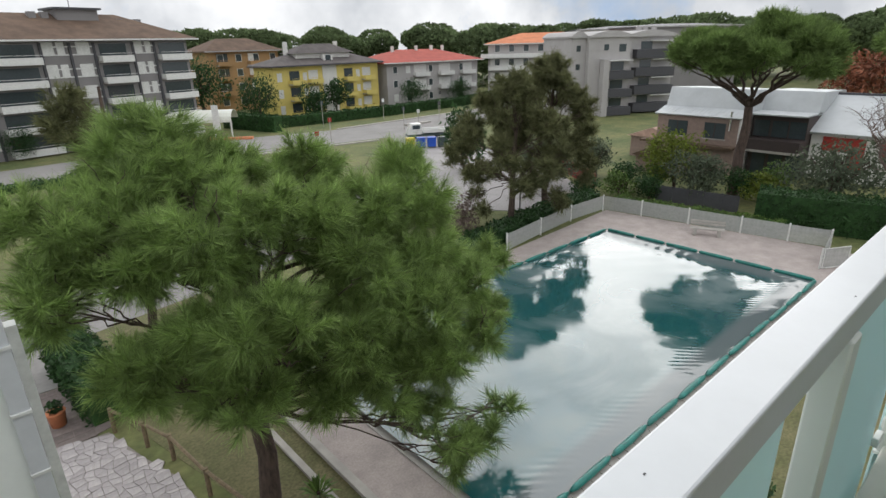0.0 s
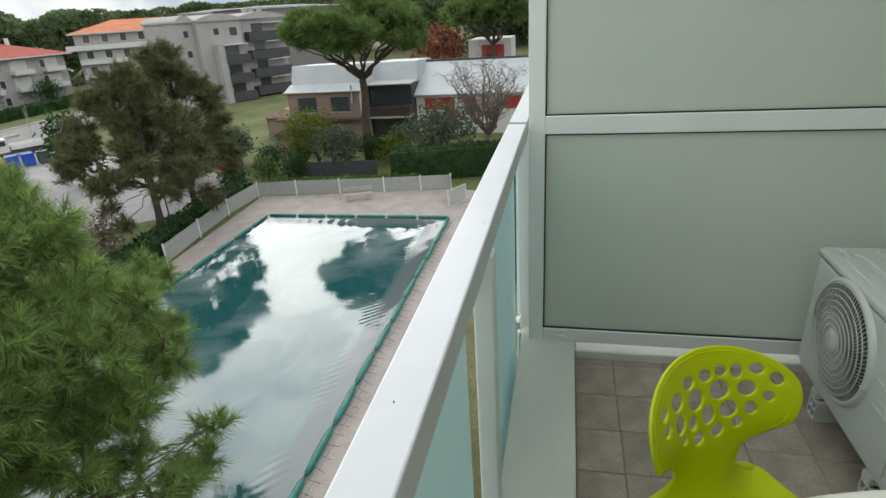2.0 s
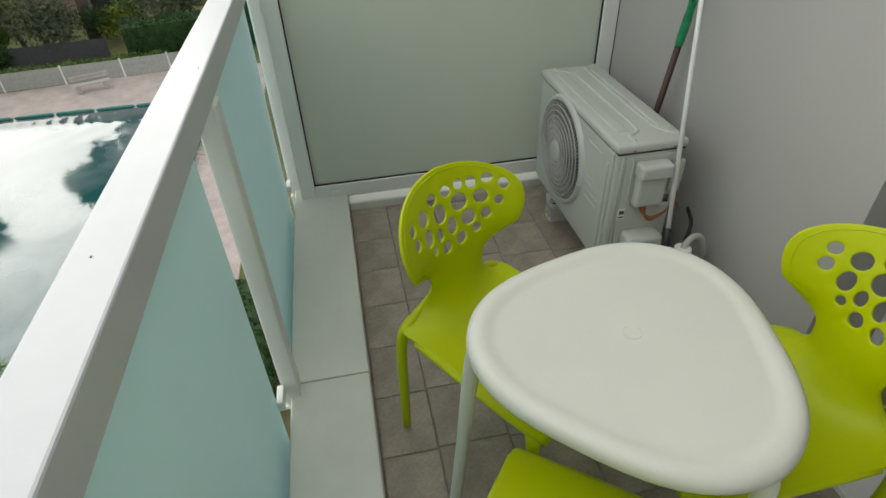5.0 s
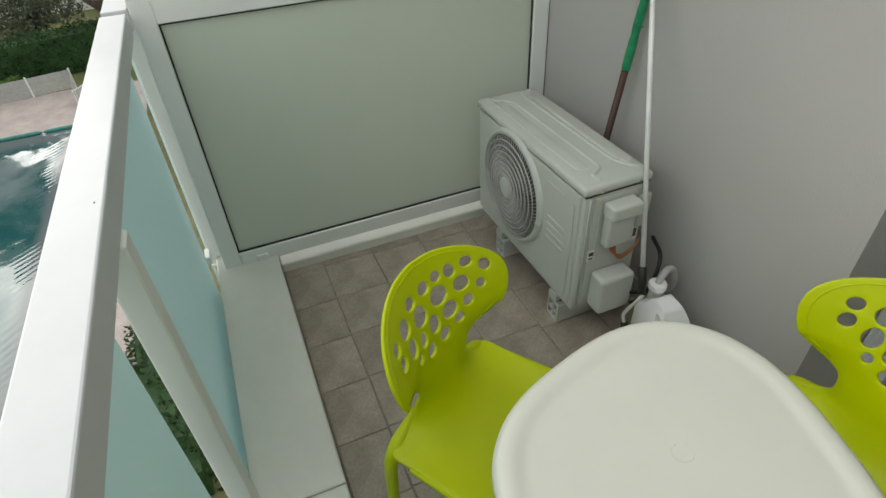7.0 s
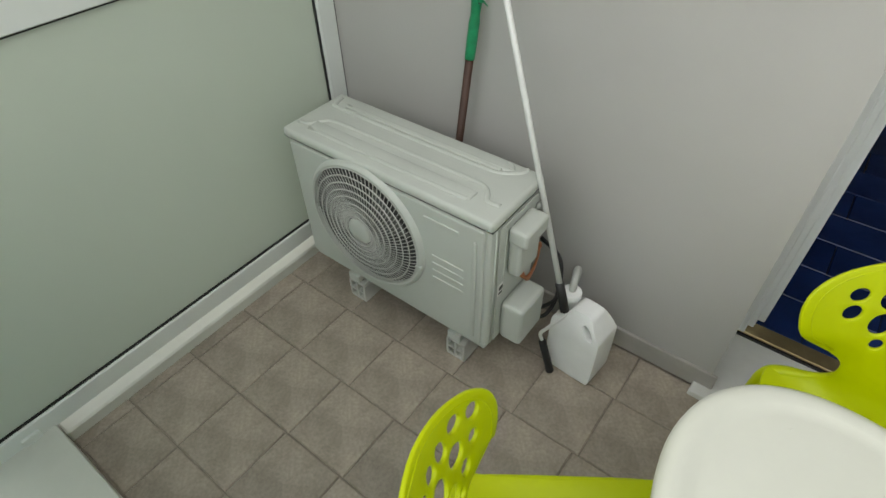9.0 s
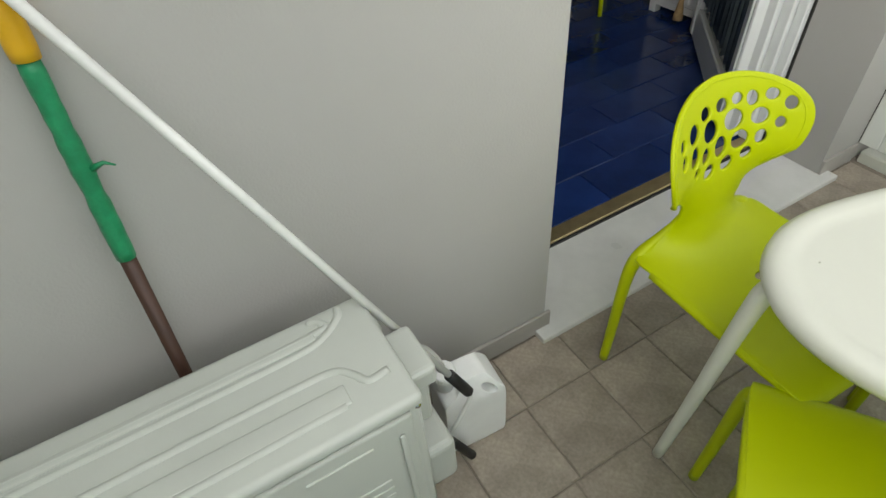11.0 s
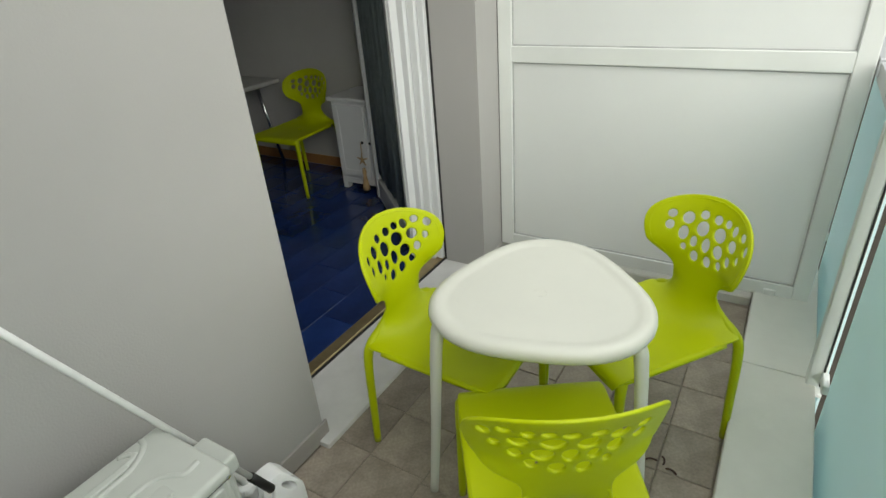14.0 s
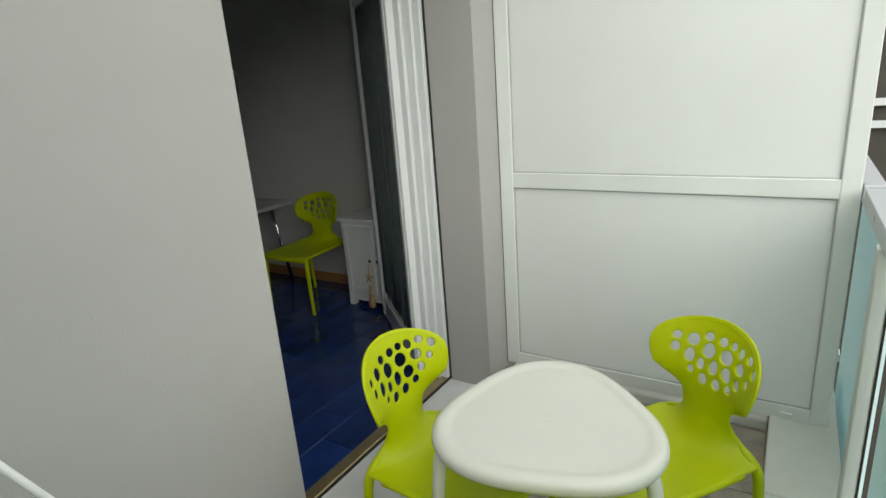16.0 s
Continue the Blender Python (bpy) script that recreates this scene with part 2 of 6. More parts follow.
def cover_material():
    """Teal tarpaulin with standing water on its middle and silt where it dries."""
    m = mat("pool_cover", (.012, .115, .115), .2, .1, .4)
    n, l = m.node_tree.nodes, m.node_tree.links
    b = n["Principled BSDF"]
    tc = n.new("ShaderNodeTexCoord")
    big = n.new("ShaderNodeTexNoise")
    big.inputs["Scale"].default_value, big.inputs["Detail"].default_value, big.inputs["Distortion"].default_value = .22, 7, .8
    l.new(tc.outputs["Object"], big.inputs["Vector"])
    fine = n.new("ShaderNodeTexNoise")
    fine.inputs["Scale"].default_value, fine.inputs["Detail"].default_value = 2.2, 8
    mp = n.new("ShaderNodeMapping")
    mp.inputs["Rotation"].default_value, mp.inputs["Scale"].default_value = (0, 0, .6), (1, .25, 1)
    l.new(tc.outputs["Object"], mp.inputs["Vector"])
    l.new(mp.outputs["Vector"], fine.inputs["Vector"])
    r = n.new("ShaderNodeValToRGB")
    r.color_ramp.elements[0].position, r.color_ramp.elements[1].position = .42, .62
    r.color_ramp.elements[0].color, r.color_ramp.elements[1].color = (.014, .075, .078, 1), (.125, .175, .178, 1)
    l.new(big.outputs["Fac"], r.inputs["Fac"])
    rr = n.new("ShaderNodeMapRange")
    rr.inputs["From Min"].default_value, rr.inputs["From Max"].default_value = .45, .7
    rr.inputs["To Min"].default_value, rr.inputs["To Max"].default_value = .03, .16
    l.new(big.outputs["Fac"], rr.inputs["Value"])
    l.new(rr.outputs["Result"], b.inputs["Roughness"])
    # dry strips along the edges, thinner water towards the near end
    sx_ = n.new("ShaderNodeSeparateXYZ")
    l.new(tc.outputs["Object"], sx_.inputs["Vector"])

    def ramp(src, a, b_, lo, hi):
        q_ = n.new("ShaderNodeMapRange")
        q_.interpolation_type = "SMOOTHSTEP"
        for k_, v_ in (("From Min", a), ("From Max", b_), ("To Min", lo), ("To Max", hi)):
            q_.inputs[k_].default_value = v_
        l.new(src, q_.inputs["Value"])
        return q_.outputs["Result"]

    def mul(a, b_):
        q_ = n.new("ShaderNodeMath")
        q_.operation = "MULTIPLY"
        l.new(a, q_.inputs[0])
        l.new(b_, q_.inputs[1])
        return q_.outputs["Value"]

    inner = mul(ramp(sx_.outputs["Y"], 9.0, 9.5, 0, 1), ramp(sx_.outputs["X"], 30.9, 30.2, 0, 1))
    wetx = n.new("ShaderNodeMath")
    wetx.operation = "ADD"
    l.new(ramp(sx_.outputs["X"], 15, 23, 0, .45), wetx.inputs[0])
    l.new(ramp(big.outputs["Fac"], .32, .68, .5, 0), wetx.inputs[1])
    wet = mul(inner, ramp(wetx.outputs["Value"], .2, .6, .2, .9))
    b.inputs["Specular IOR Level"].default_value = .5
    l.new(wet, b.inputs["Coat Weight"])
    dry = n.new("ShaderNodeMix")
    dry.data_type = "RGBA"
    dry.inputs["A"].default_value = (.105, .128, .132, 1)
    l.new(inner, dry.inputs["Factor"])
    l.new(r.outputs["Color"], dry.inputs["B"])
    l.new(dry.outputs["Result"], b.inputs["Base Color"])
    b.inputs["Coat IOR"].default_value = 1.42
    b.inputs["Coat Roughness"].default_value = .015
    bp = n.new("ShaderNodeBump")
    bp.inputs["Strength"].default_value, bp.inputs["Distance"].default_value = .2, .02
    l.new(fine.outputs["Fac"], bp.inputs["Height"])
    l.new(bp.outputs["Normal"], b.inputs["Normal"])
    return m


COVER = cover_material()


# ---- makers ----
def link(name, bm, material, parent=None, label="", kind="", smooth=False):
    me = bpy.data.meshes.new(name)
    bm.normal_update()
    bm.to_mesh(me)
    bm.free()
    return put(name, me, material, parent, label, kind, smooth)


def put(name, me, material, parent=None, label="", kind="", smooth=False):
    for m in (material if isinstance(material, (list, tuple)) else [material]):
        if m and m.name not in me.materials:
            me.materials.append(m)
    if smooth:
        me.shade_smooth()
    ob = new(name, me)
    if parent:
        ob.parent = parent
    return tagged(ob, label, "", "", kind)


def part(name, bm, material, parent, label="", smooth=False):
    return link(name, bm, material, parent, label, "", smooth)


def thing(name, label, category, m=None, group="", kind=""):
    ob = new(name)
    ob.empty_display_size = .1
    if m is not None:
        ob.matrix_basis = m
    return tagged(ob, label, category, group, kind)


def box(bm, x0, x1, y0, y1, z0, z1, bevel=0, seg=1, m=None):
    r = bmesh.ops.create_cube(bm, size=1)
    vs = r["verts"]
    bmesh.ops.transform(bm, matrix=Matrix.Translation(((x0 + x1) / 2, (y0 + y1) / 2, (z0 + z1) / 2)) @ Matrix.Diagonal((x1 - x0, y1 - y0, z1 - z0, 1)), verts=vs)
    if bevel:
        es = list({e for v in vs for e in v.link_edges})
        r = bmesh.ops.bevel(bm, geom=es, offset=bevel, segments=seg, profile=.5, affect="EDGES")
        vs = list({v for f in r["faces"] for v in f.verts} | {v for v in vs if v.is_valid})
    if m is not None:
        bmesh.ops.transform(bm, matrix=m, verts=[v for v in vs if v.is_valid])
    return bm


def B(*a, **k):
    return box(bmesh.new(), *a, **k)


def tube(bm, pts, rad, sides=10, flat=1.0):
    """A tube through points, with one radius or one for each point."""
    pts = [Vector(p) for p in pts]
    rs = rad if isinstance(rad, (list, tuple)) else [rad] * len(pts)
    rings = []
    ref = None
    for i, p in enumerate(pts):
        d = (pts[min(i + 1, len(pts) - 1)] - pts[max(i - 1, 0)]).normalized()
        if ref is None:
            ref = d.orthogonal().normalized()
        ref = (ref - d * ref.dot(d)).normalized()
        s = d.cross(ref)
        rings.append([bm.verts.new(p + (ref * math.cos(a) + s * math.sin(a) * flat) * rs[i]) for a in (2 * math.pi * k / sides for k in range(sides))])
    for a, b in zip(rings, rings[1:]):
        for k in range(sides):
            bm.faces.new((a[k], a[(k + 1) % sides], b[(k + 1) % sides], b[k]))
    bm.faces.new(rings[0][::-1])
    bm.faces.new(rings[-1])
    return bm


def T(pts, rad, sides=10):
    return tube(bmesh.new(), pts, rad, sides)


def curve_pts(pts, n=6):
    """Catmull-Rom through points."""
    P = [Vector(p) for p in pts]
    P = [P[0] * 2 - P[1]] + P + [P[-1] * 2 - P[-2]]
    out = []
    for i in range(1, len(P) - 2):
        a, b, c, d = P[i - 1:i + 3]
        for k in range(n):
            t = k / n
            out.append(.5 * ((2 * b) + (c - a) * t + (2 * a - 5 * b + 4 * c - d) * t * t + (3 * b - a - 3 * c + d) * t ** 3))
    return out + [P[-2]]


def lathe(prof, sides=24, cx=0, cy=0):
    bm = bmesh.new()
    rings = [[bm.verts.new((cx + r * math.cos(2 * math.pi * k / sides), cy + r * math.sin(2 * math.pi * k / sides), z)) for k in range(sides)] for r, z in prof]
    for a, b in zip(rings, rings[1:]):
        for k in range(sides):
            bm.faces.new((a[k], a[(k + 1) % sides], b[(k + 1) % sides], b[k]))
    bm.faces.new(rings[0][::-1])
    bm.faces.new(rings[-1])
    return bm


def prism(pts, z0, z1, bevel=0):
    bm = bmesh.new()
    f = bm.faces.new([bm.verts.new((*p, z0)) for p in pts])
    bmesh.ops.recalc_face_normals(bm, faces=[f])
    r = bmesh.ops.extrude_face_region(bm, geom=[f])
    bmesh.ops.translate(bm, vec=(0, 0, z1 - z0), verts=[v for v in r["geom"] if isinstance(v, bmesh.types.BMVert)])
    bmesh.ops.recalc_face_normals(bm, faces=bm.faces[:])
    return bm


def mesh_np(name, verts, faces):
    """A mesh from an array of vertices and an array of faces, all of the same number of corners."""
    me = bpy.data.meshes.new(name)
    k = faces.shape[1]
    me.vertices.add(len(verts))
    me.vertices.foreach_set("co", np.asarray(verts, dtype=np.float32).ravel())
    me.loops.add(faces.size)
    me.loops.foreach_set("vertex_index", faces.astype(np.int32).ravel())
    me.polygons.add(len(faces))
    me.polygons.foreach_set("loop_start", np.arange(0, faces.size, k, dtype=np.int32))
    me.update(calc_edges=True)
    return me


RNG = np.random.default_rng(7)


def unit(v):
    return v / np.maximum(np.linalg.norm(v, axis=-1, keepdims=True), 1e-9)


def needles(centres, dirs, length, per, width, spread=1.0):
    """Tufts of long needles, each tuft fanned about its own direction."""
    n = len(centres)
    d = unit(dirs[:, None, :] + RNG.normal(0, .55 * spread, (n, per, 3)))
    base = centres[:, None, :] + dirs[:, None, :] * (RNG.random((n, per, 1)) - .7) * length * .9
    ln = length * (.7 + .5 * RNG.random((n, per, 1)))
    side = unit(np.cross(d, RNG.normal(size=(n, per, 3)))) * width / 2
    tip = base + d * ln - np.array([0, 0, .12]) * ln
    v = np.stack([base - side, base + side, tip], axis=2).reshape(-1, 3)
    f = np.arange(len(v)).reshape(-1, 3)
    return v, f


def cards(pos, size, up=.3):
    """Small leaf clumps: bent quads at random angles."""
    n = len(pos)
    nrm = unit(RNG.normal(size=(n, 3)) + np.array([0, 0, up]))
    a = unit(np.cross(nrm, RNG.normal(size=(n, 3))))
    b = np.cross(nrm, a)
    s = (size * (.5 + RNG.random((n, 1))))
    v = np.stack([pos - a * s, pos - b * s * .45, pos + a * s, pos + b * s * .45], axis=1).reshape(-1, 3)
    return v, np.arange(4 * n).reshape(-1, 4)


def blob_points(c, r, n, squash=1.0, shell=.55, lump=.25):
    """Points in the outer part of a lumpy ball."""
    d = unit(RNG.normal(size=(n, 3)))
    k = 1 + lump * np.sin(d[:, :1] * 5 + c[0]) * np.cos(d[:, 1:2] * 4 + c[1]) + lump * .5 * np.sin(d[:, 2:3] * 9 + c[0] * 3)
    rad = r * (shell + (1 - shell) * RNG.random((n, 1)) ** .6) * k
    return np.array(c) + d * rad * np.array([1, 1, squash]), d

# ---- the balcony: structure ----
LX0, LX1, RY0, RY1, RZ0, RZ1 = .06, 3.09, 1.572, 1.650, 1.100, 1.170
S = "structure"
link("floor", B(-.3, 3.5, 0, 1.56, -.22, -.005), GROUT, kind=S)
link("wall_south", B(1.624, 3.6, -.30, 0, -.2, 2.75), WALL, kind=S)
link("wall_pillar", B(-.6, .245, -.30, 0, -.2, 2.75), WALL, kind=S)
link("wall_lintel", B(.245, 1.624, -.30, 0, 2.35, 2.75), WALL, kind=S)
# assumed slab overhead, out of view; its depth sets how much skylight enters
link("unseen_overhang", B(-3.0, 6.2, -.30, .42, 2.75, 2.95), CEIL, kind=S)
link("wall_neighbour_east", B(3.6, 6.2, -.30, 0, -.2, 2.75), WALL, kind=S)
link("wall_neighbour_west", B(-3.0, -.6, -.30, 0, -.2, 2.75), WALL, kind=S)
link("floor_neighbour_east", B(3.5, 6.2, 0, 1.56, -.22, -.01), TILE, kind=S)
link("floor_neighbour_west", B(-3.0, -.3, 0, 1.56, -.22, -.01), TILE, kind=S)
link("wall_facade_below", B(-3.0, 6.2, -.3, 0, -10.2, -.22), GREYB, kind=S)
# raised sill under the railing, in lengths that meet at the posts
for i, (a, b) in enumerate([(-3, -.716), (-.712, .588), (.592, 1.945), (1.949, 3.30), (3.304, 6.2)]):
    link("parapet_sill", B(a, b, 1.337, 1.600, -.03, .095, .006, 2), SILLM, kind=S)
link("skirting", B(1.606, 3.12, .0, .012, 0, .085, .003), SKIRT, kind=S)
link("skirting", B(.03, .245, .0, .012, 0, .085, .003), SKIRT, kind=S)
link("door_step", B(.19, 1.664, -.30, .055, -.005, .022, .003), MARBLE, kind=S)
link("threshold", B(.245, 1.624, -.335, -.27, .022, .04, .004), BRASSM, kind=S)
link("threshold_strip", B(.245, 1.624, -.268, -.262, .020, .034), BLACK, kind=S)
for x0 in (-.055, 3.13):
    link("kerb", B(x0 - .02, x0 + .06, .02, 1.335, -.01, .045, .006), SILLM, kind=S)


# dividers: a framed screen of two frosted panels
def divider(x0, label, FROST=FROST_A, GASK=GASKET):
    t = thing("divider_screen", label, "privacy screen", pose(x0, 0, 0))
    D = .045
    part("upright", B(0, D, .004, .078, .085, 2.745, .004), WHITE, t)
    part("upright", B(0, D, 1.492, 1.562, .085, 2.745, .004), WHITE, t)
    for z0, z1, n in ((.085, .155, "bottom_rail"), (1.122, 1.20, "middle_rail"), (2.26, 2.33, "top_rail")):
        part(n, B(.001, D - .001, .078, 1.492, z0, z1, .003), WHITE, t)
    for z0, z1 in ((.155, 1.122), (1.20, 2.26)):
        p = part("panel", B(.017, .028, .082, 1.488, z0 + .004, z1 - .004), FROST, t, "pale frosted glass panel")
        bm = bmesh.new()
        for y0, y1, a, b in ((.078, .084, z0, z1), (1.486, 1.492, z0, z1), (.084, 1.486, z0, z0 + .006), (.084, 1.486, z1 - .006, z1)):
            box(bm, .010, .034, y0, y1, a, b)
        part("gasket", bm, GASK, p)
    part("foot", B(-.008, D + .008, 1.375, 1.425, .094, .125, .003), WHITE, t)
    part("wall_channel", B(.006, D - .006, .0, .004, .085, 2.745), GASKET, t)
    return t


divider(3.12, "white-framed privacy screen with frosted grey-green glass beside the air conditioner")
# this screen takes the lighter panel colour that stands for sun on it
divider(-.02, "white-framed privacy screen beyond the table, frosted glass coloured as brightly lit", FROST_LIT, GASKET_B)

# railing: rail, posts, frosted sheets outside the posts
rl = thing("railing", "white metal balcony railing with frosted pale green glass sheets", "railing")
for a, b in ((-3, -.03), (.03, 3.118), (3.17, 6.2)):
    part("handrail", B(a, b, RY0, RY1, RZ0, RZ1, .004, 2), RAILM, rl, "white lacquered handrail with small stains")
for i, px in enumerate((-2.05, -.70, .60, 1.92, 3.26, 4.6)):
    p = part("post", B(px - .03, px + .03, 1.566, 1.618, .06, RZ0, .004), WHITE, rl)
    part("bracket", B(px - .036, px + .036, 1.545, 1.625, .05, .062), WHITE, p)
    part("seal", B(px + .0305, px + .0335, 1.608, 1.615, .1, RZ0 - .01), BLACK, p)
for px in (-2.05, -.70, .60, 1.92, 3.26):
    g = part("glass_sheet", B(px + .095, px + 1.235, 1.630, 1.640, -.62, 1.085, .001), FROST_R, rl, "frosted pale green glass sheet")
    part("clamp", B(px + .031, px + .115, 1.606, 1.628, .13, .17, .003), WHITE, g)
    part("clamp", B(px + 1.215, px + 1.289, 1.606, 1.628, .13, .17, .003), WHITE, g)
bm = bmesh.new()
rr = random.Random(3)
for i in range(4):
    x, y = rr.uniform(.3, 2.9), rr.uniform(RY0 + .01, RY1 - .01)
    box(bm, x, x + .003, y, y + .002, RZ1, RZ1 + .0012)
link("specks", bm, INK, kind="stuff")

# door frame and the open leaf
fr = thing("door_frame", "white plastic balcony door frame with stepped profiles in the wall opening", "door frame", kind=S)
for k, (w, y0, y1) in enumerate(((.03, -.30, -.262), (.05, -.345, -.302), (.075, -.40, -.347))):
    part("jamb", B(.247, .247 + w, y0, y1, .041, 2.34, .004), DOORW, fr)
    part("jamb", B(1.622 - w, 1.622, y0, y1, .041, 2.34, .004), DOORW, fr)
part("head", B(.33, 1.52, -.40, -.30, 2.27, 2.345, .004), DOORW, fr)
part("seal", B(.246, .254, -.26, -.252, .03, 2.34), BLACK, fr)
ang = math.degrees(math.atan2(-1.18 + .38, -.38 - .33))
dl = thing("door_1", "open white glazed balcony door with curtained glass", "door", pose(.33, -.39, 0, 0, 0, ang), kind=S)
LW = 1.06
for a, b in ((.0, .095), (LW - .095, LW)):
    part("stile", B(a, b, -.03, .03, .05, 2.27, .006), DOORW, dl)
    part("stile_step", B(a + .02, b - .02, -.038, .038, .06, 2.26, .004), DOORW, dl)
part("bottom_rail", B(.095, LW - .095, -.03, .03, .05, .21, .006), DOORW, dl)
part("top_rail", B(.095, LW - .095, -.03, .03, 2.17, 2.27, .006), DOORW, dl)
part("pane", B(.09, LW - .09, -.006, .006, .205, 2.175), GLASS, dl)
bm = bmesh.new()
N = 90
rows = []
for z in (.26, .9, 1.6, 2.16):
    rows.append([bm.verts.new((.10 + (LW - .2) * i / N, .017 + .006 * math.sin(i * .9) + .003 * math.sin(i * .37), z + (.012 * math.sin(i * .75) if z < .3 else 0))) for i in range(N + 1)])
for a, b in zip(rows, rows[1:]):
    for i in range(N):
        bm.faces.new((a[i], a[i + 1], b[i + 1], b[i]))
cu = link("curtain", bm, CURTAIN, smooth=True)
cu.matrix_basis = pose(.33, -.39, 0, 0, 0, ang)
cu.modifiers.new("thickness", "SOLIDIFY").thickness = .0015
tagged(cu, "grey lace curtain hanging on the open glass door, scalloped lower hem", "curtain")

# ---- the room ----
link("room_floor", B(-.8, 2.2, -3.9, -.335, -.1, .022), BLUEG, kind=S)
link("room_wall_west", B(-.92, -.8, -3.9, -.30, -.1, 2.6), ROOMW, kind=S)
link("room_wall_south", B(-.92, 2.3, -4.0, -3.9, -.1, 2.6), ROOMW, kind=S)
link("room_wall_east", B(2.2, 2.3, -3.9, -.30, -.1, 2.6), ROOMW, kind=S)
link("room_ceiling", B(-.92, 2.3, -4.0, -.30, 2.6, 2.7), ROOMW, kind=S)
link("room_baseboard", B(-.8, -.785, -3.9, -.41, .03, .115, .003), OAK, kind=S)

# ---- chairs ----
def soft_line(pts, v):
    """A smooth curve through the rows (v, a, b ...)."""
    v = max(pts[0][0], min(pts[-1][0], v))
    i = next((k for k in range(len(pts) - 1) if v <= pts[k + 1][0]), len(pts) - 2)
    p, q = pts[i], pts[i + 1]
    o, r = pts[max(0, i - 1)], pts[min(len(pts) - 1, i + 2)]
    h = q[0] - p[0]
    k = (v - p[0]) / h
    res = []
    for c in range(1, len(p)):
        m0, m1 = (q[c] - o[c]) / (q[0] - o[0]) * h, (r[c] - p[c]) / (r[0] - p[0]) * h
        res.append((2 * k ** 3 - 3 * k * k + 1) * p[c] + (k ** 3 - 2 * k * k + k) * m0 + (3 * k * k - 2 * k ** 3) * q[c] + (k ** 3 - k * k) * m1)
    return res


# rows of the shell: length v from the front, half width, centre (y, z), edge (y, z)
SHELL = [(-.03, .205, .238, .425, .236, .420), (0, .216, .230, .445, .228, .444), (.05, .222, .185, .451, .184, .456), (.16, .218, .075, .446, .075, .458), (.28, .213, -.045, .441, -.048, .457),
         (.35, .212, -.112, .443, -.125, .458), (.40, .212, -.158, .453, -.188, .459), (.43, .213, -.182, .466, -.235, .459), (.445, .203, -.193, .476, -.250, .459), (.46, .172, -.203, .489, -.250, .468),
         (.475, .146, -.210, .502, -.248, .480), (.495, .122, -.218, .520, -.246, .502), (.52, .106, -.226, .543, -.241, .532), (.545, .101, -.231, .567, -.234, .561)]


def shell_map(u, v):
    if v > .545:
        k = (v - .545) / .315
        y, z = soft_line([(-.06, -.227, .543), (0, -.231, .567), (.5, -.259, .720), (1, -.314, .860)], k)
        return (u, y + 1.55 * min(1, k / .3) * u * u - .003 * (1 - min(1, k / .3)) * (u / .1) ** 2, z - .006 * (1 - min(1, k / .3)) * (u / .1) ** 2)
    h, yc, zc, ye, ze = soft_line(SHELL, v)
    k = min(1, abs(u) / h) ** (2 if v > .40 else 3)
    return (u, yc + (ye - yc) * k, zc + (ze - zc) * k)


def shell_half(v):
    if v > .545:
        return max(0, soft_line([(-.06, .104), (0, .101), (.09, .106), (.15, .128), (.21, .168), (.29, .198), (.40, .215), (.55, .225), (.69, .220), (.81, .194), (.9, .150), (.955, .102), (.985, .055), (1, 0)], (v - .545) / .315)[0])
    return soft_line(SHELL, v)[0]


# holes in the back: across, along, half width, half height
HOLES = [(-.18, .760, .014, .017), (-.141, .786, .016, .014), (-.094, .784, .015, .018), (-.055, .791, .015, .014), (-.01, .787, .018, .016), (.045, .785, .017, .016), (.094, .757, .021, .023), (.150, .757, .015, .016), (.145, .714, .015, .018), (-.158, .714, .012, .014), (-.111, .737, .022, .020), (-.042, .743, .027, .025), (.031, .737, .024, .027), (.092, .699, .018, .026), (.047, .682, .014, .020), (-.003, .687, .018, .026), (-.060, .689, .024, .023), (-.116, .684, .015, .017), (-.082, .649, .015, .015), (-.028, .637, .018, .019), (.029, .633, .017, .019), (.078, .651, .011, .013)]


def sheet_fill(loops, step, inside):
    """A fine flat mesh of (x, y) points inside the first loop and outside the others."""
    pts, edges = [], []
    for lp in loops:
        n0 = len(pts)
        pts += [Vector(p) for p in lp]
        edges += [(n0 + i, n0 + (i + 1) % len(lp)) for i in range(len(lp))]
    xs, ys = [p[0] for p in loops[0]], [p[1] for p in loops[0]]
    edge_pts = np.array([tuple(p) for p in pts])
    j = 0
    y = min(ys) + step / 2
    while y < max(ys):
        x = min(xs) + (step / 2 if j % 2 else step)
        while x < max(xs):
            if inside(x, y) and np.min(np.hypot(edge_pts[:, 0] - x, edge_pts[:, 1] - y)) > step * .55:
                pts.append(Vector((x, y)))
            x += step
        y += step * .87
        j += 1
    vs, _, fs, _, _, _ = delaunay_2d_cdt(pts, edges, [], 0, 1e-6)
    bm = bmesh.new()
    bv = [bm.verts.new((p[0], p[1], 0)) for p in vs]
    for f in fs:
        cx, cy = sum(vs[i][0] for i in f) / 3, sum(vs[i][1] for i in f) / 3
        if inside(cx, cy):
            bm.faces.new([bv[i] for i in f])
    bmesh.ops.delete(bm, geom=[v for v in bm.verts if not v.link_faces], context="VERTS")
    return bm


def in_loop(lp, x, y):
    c = False
    for (x0, y0), (x1, y1) in zip(lp, lp[1:] + lp[:1]):
        if (y0 > y) != (y1 > y) and x < (x1 - x0) * (y - y0) / (y1 - y0) + x0:
            c = not c
    return c


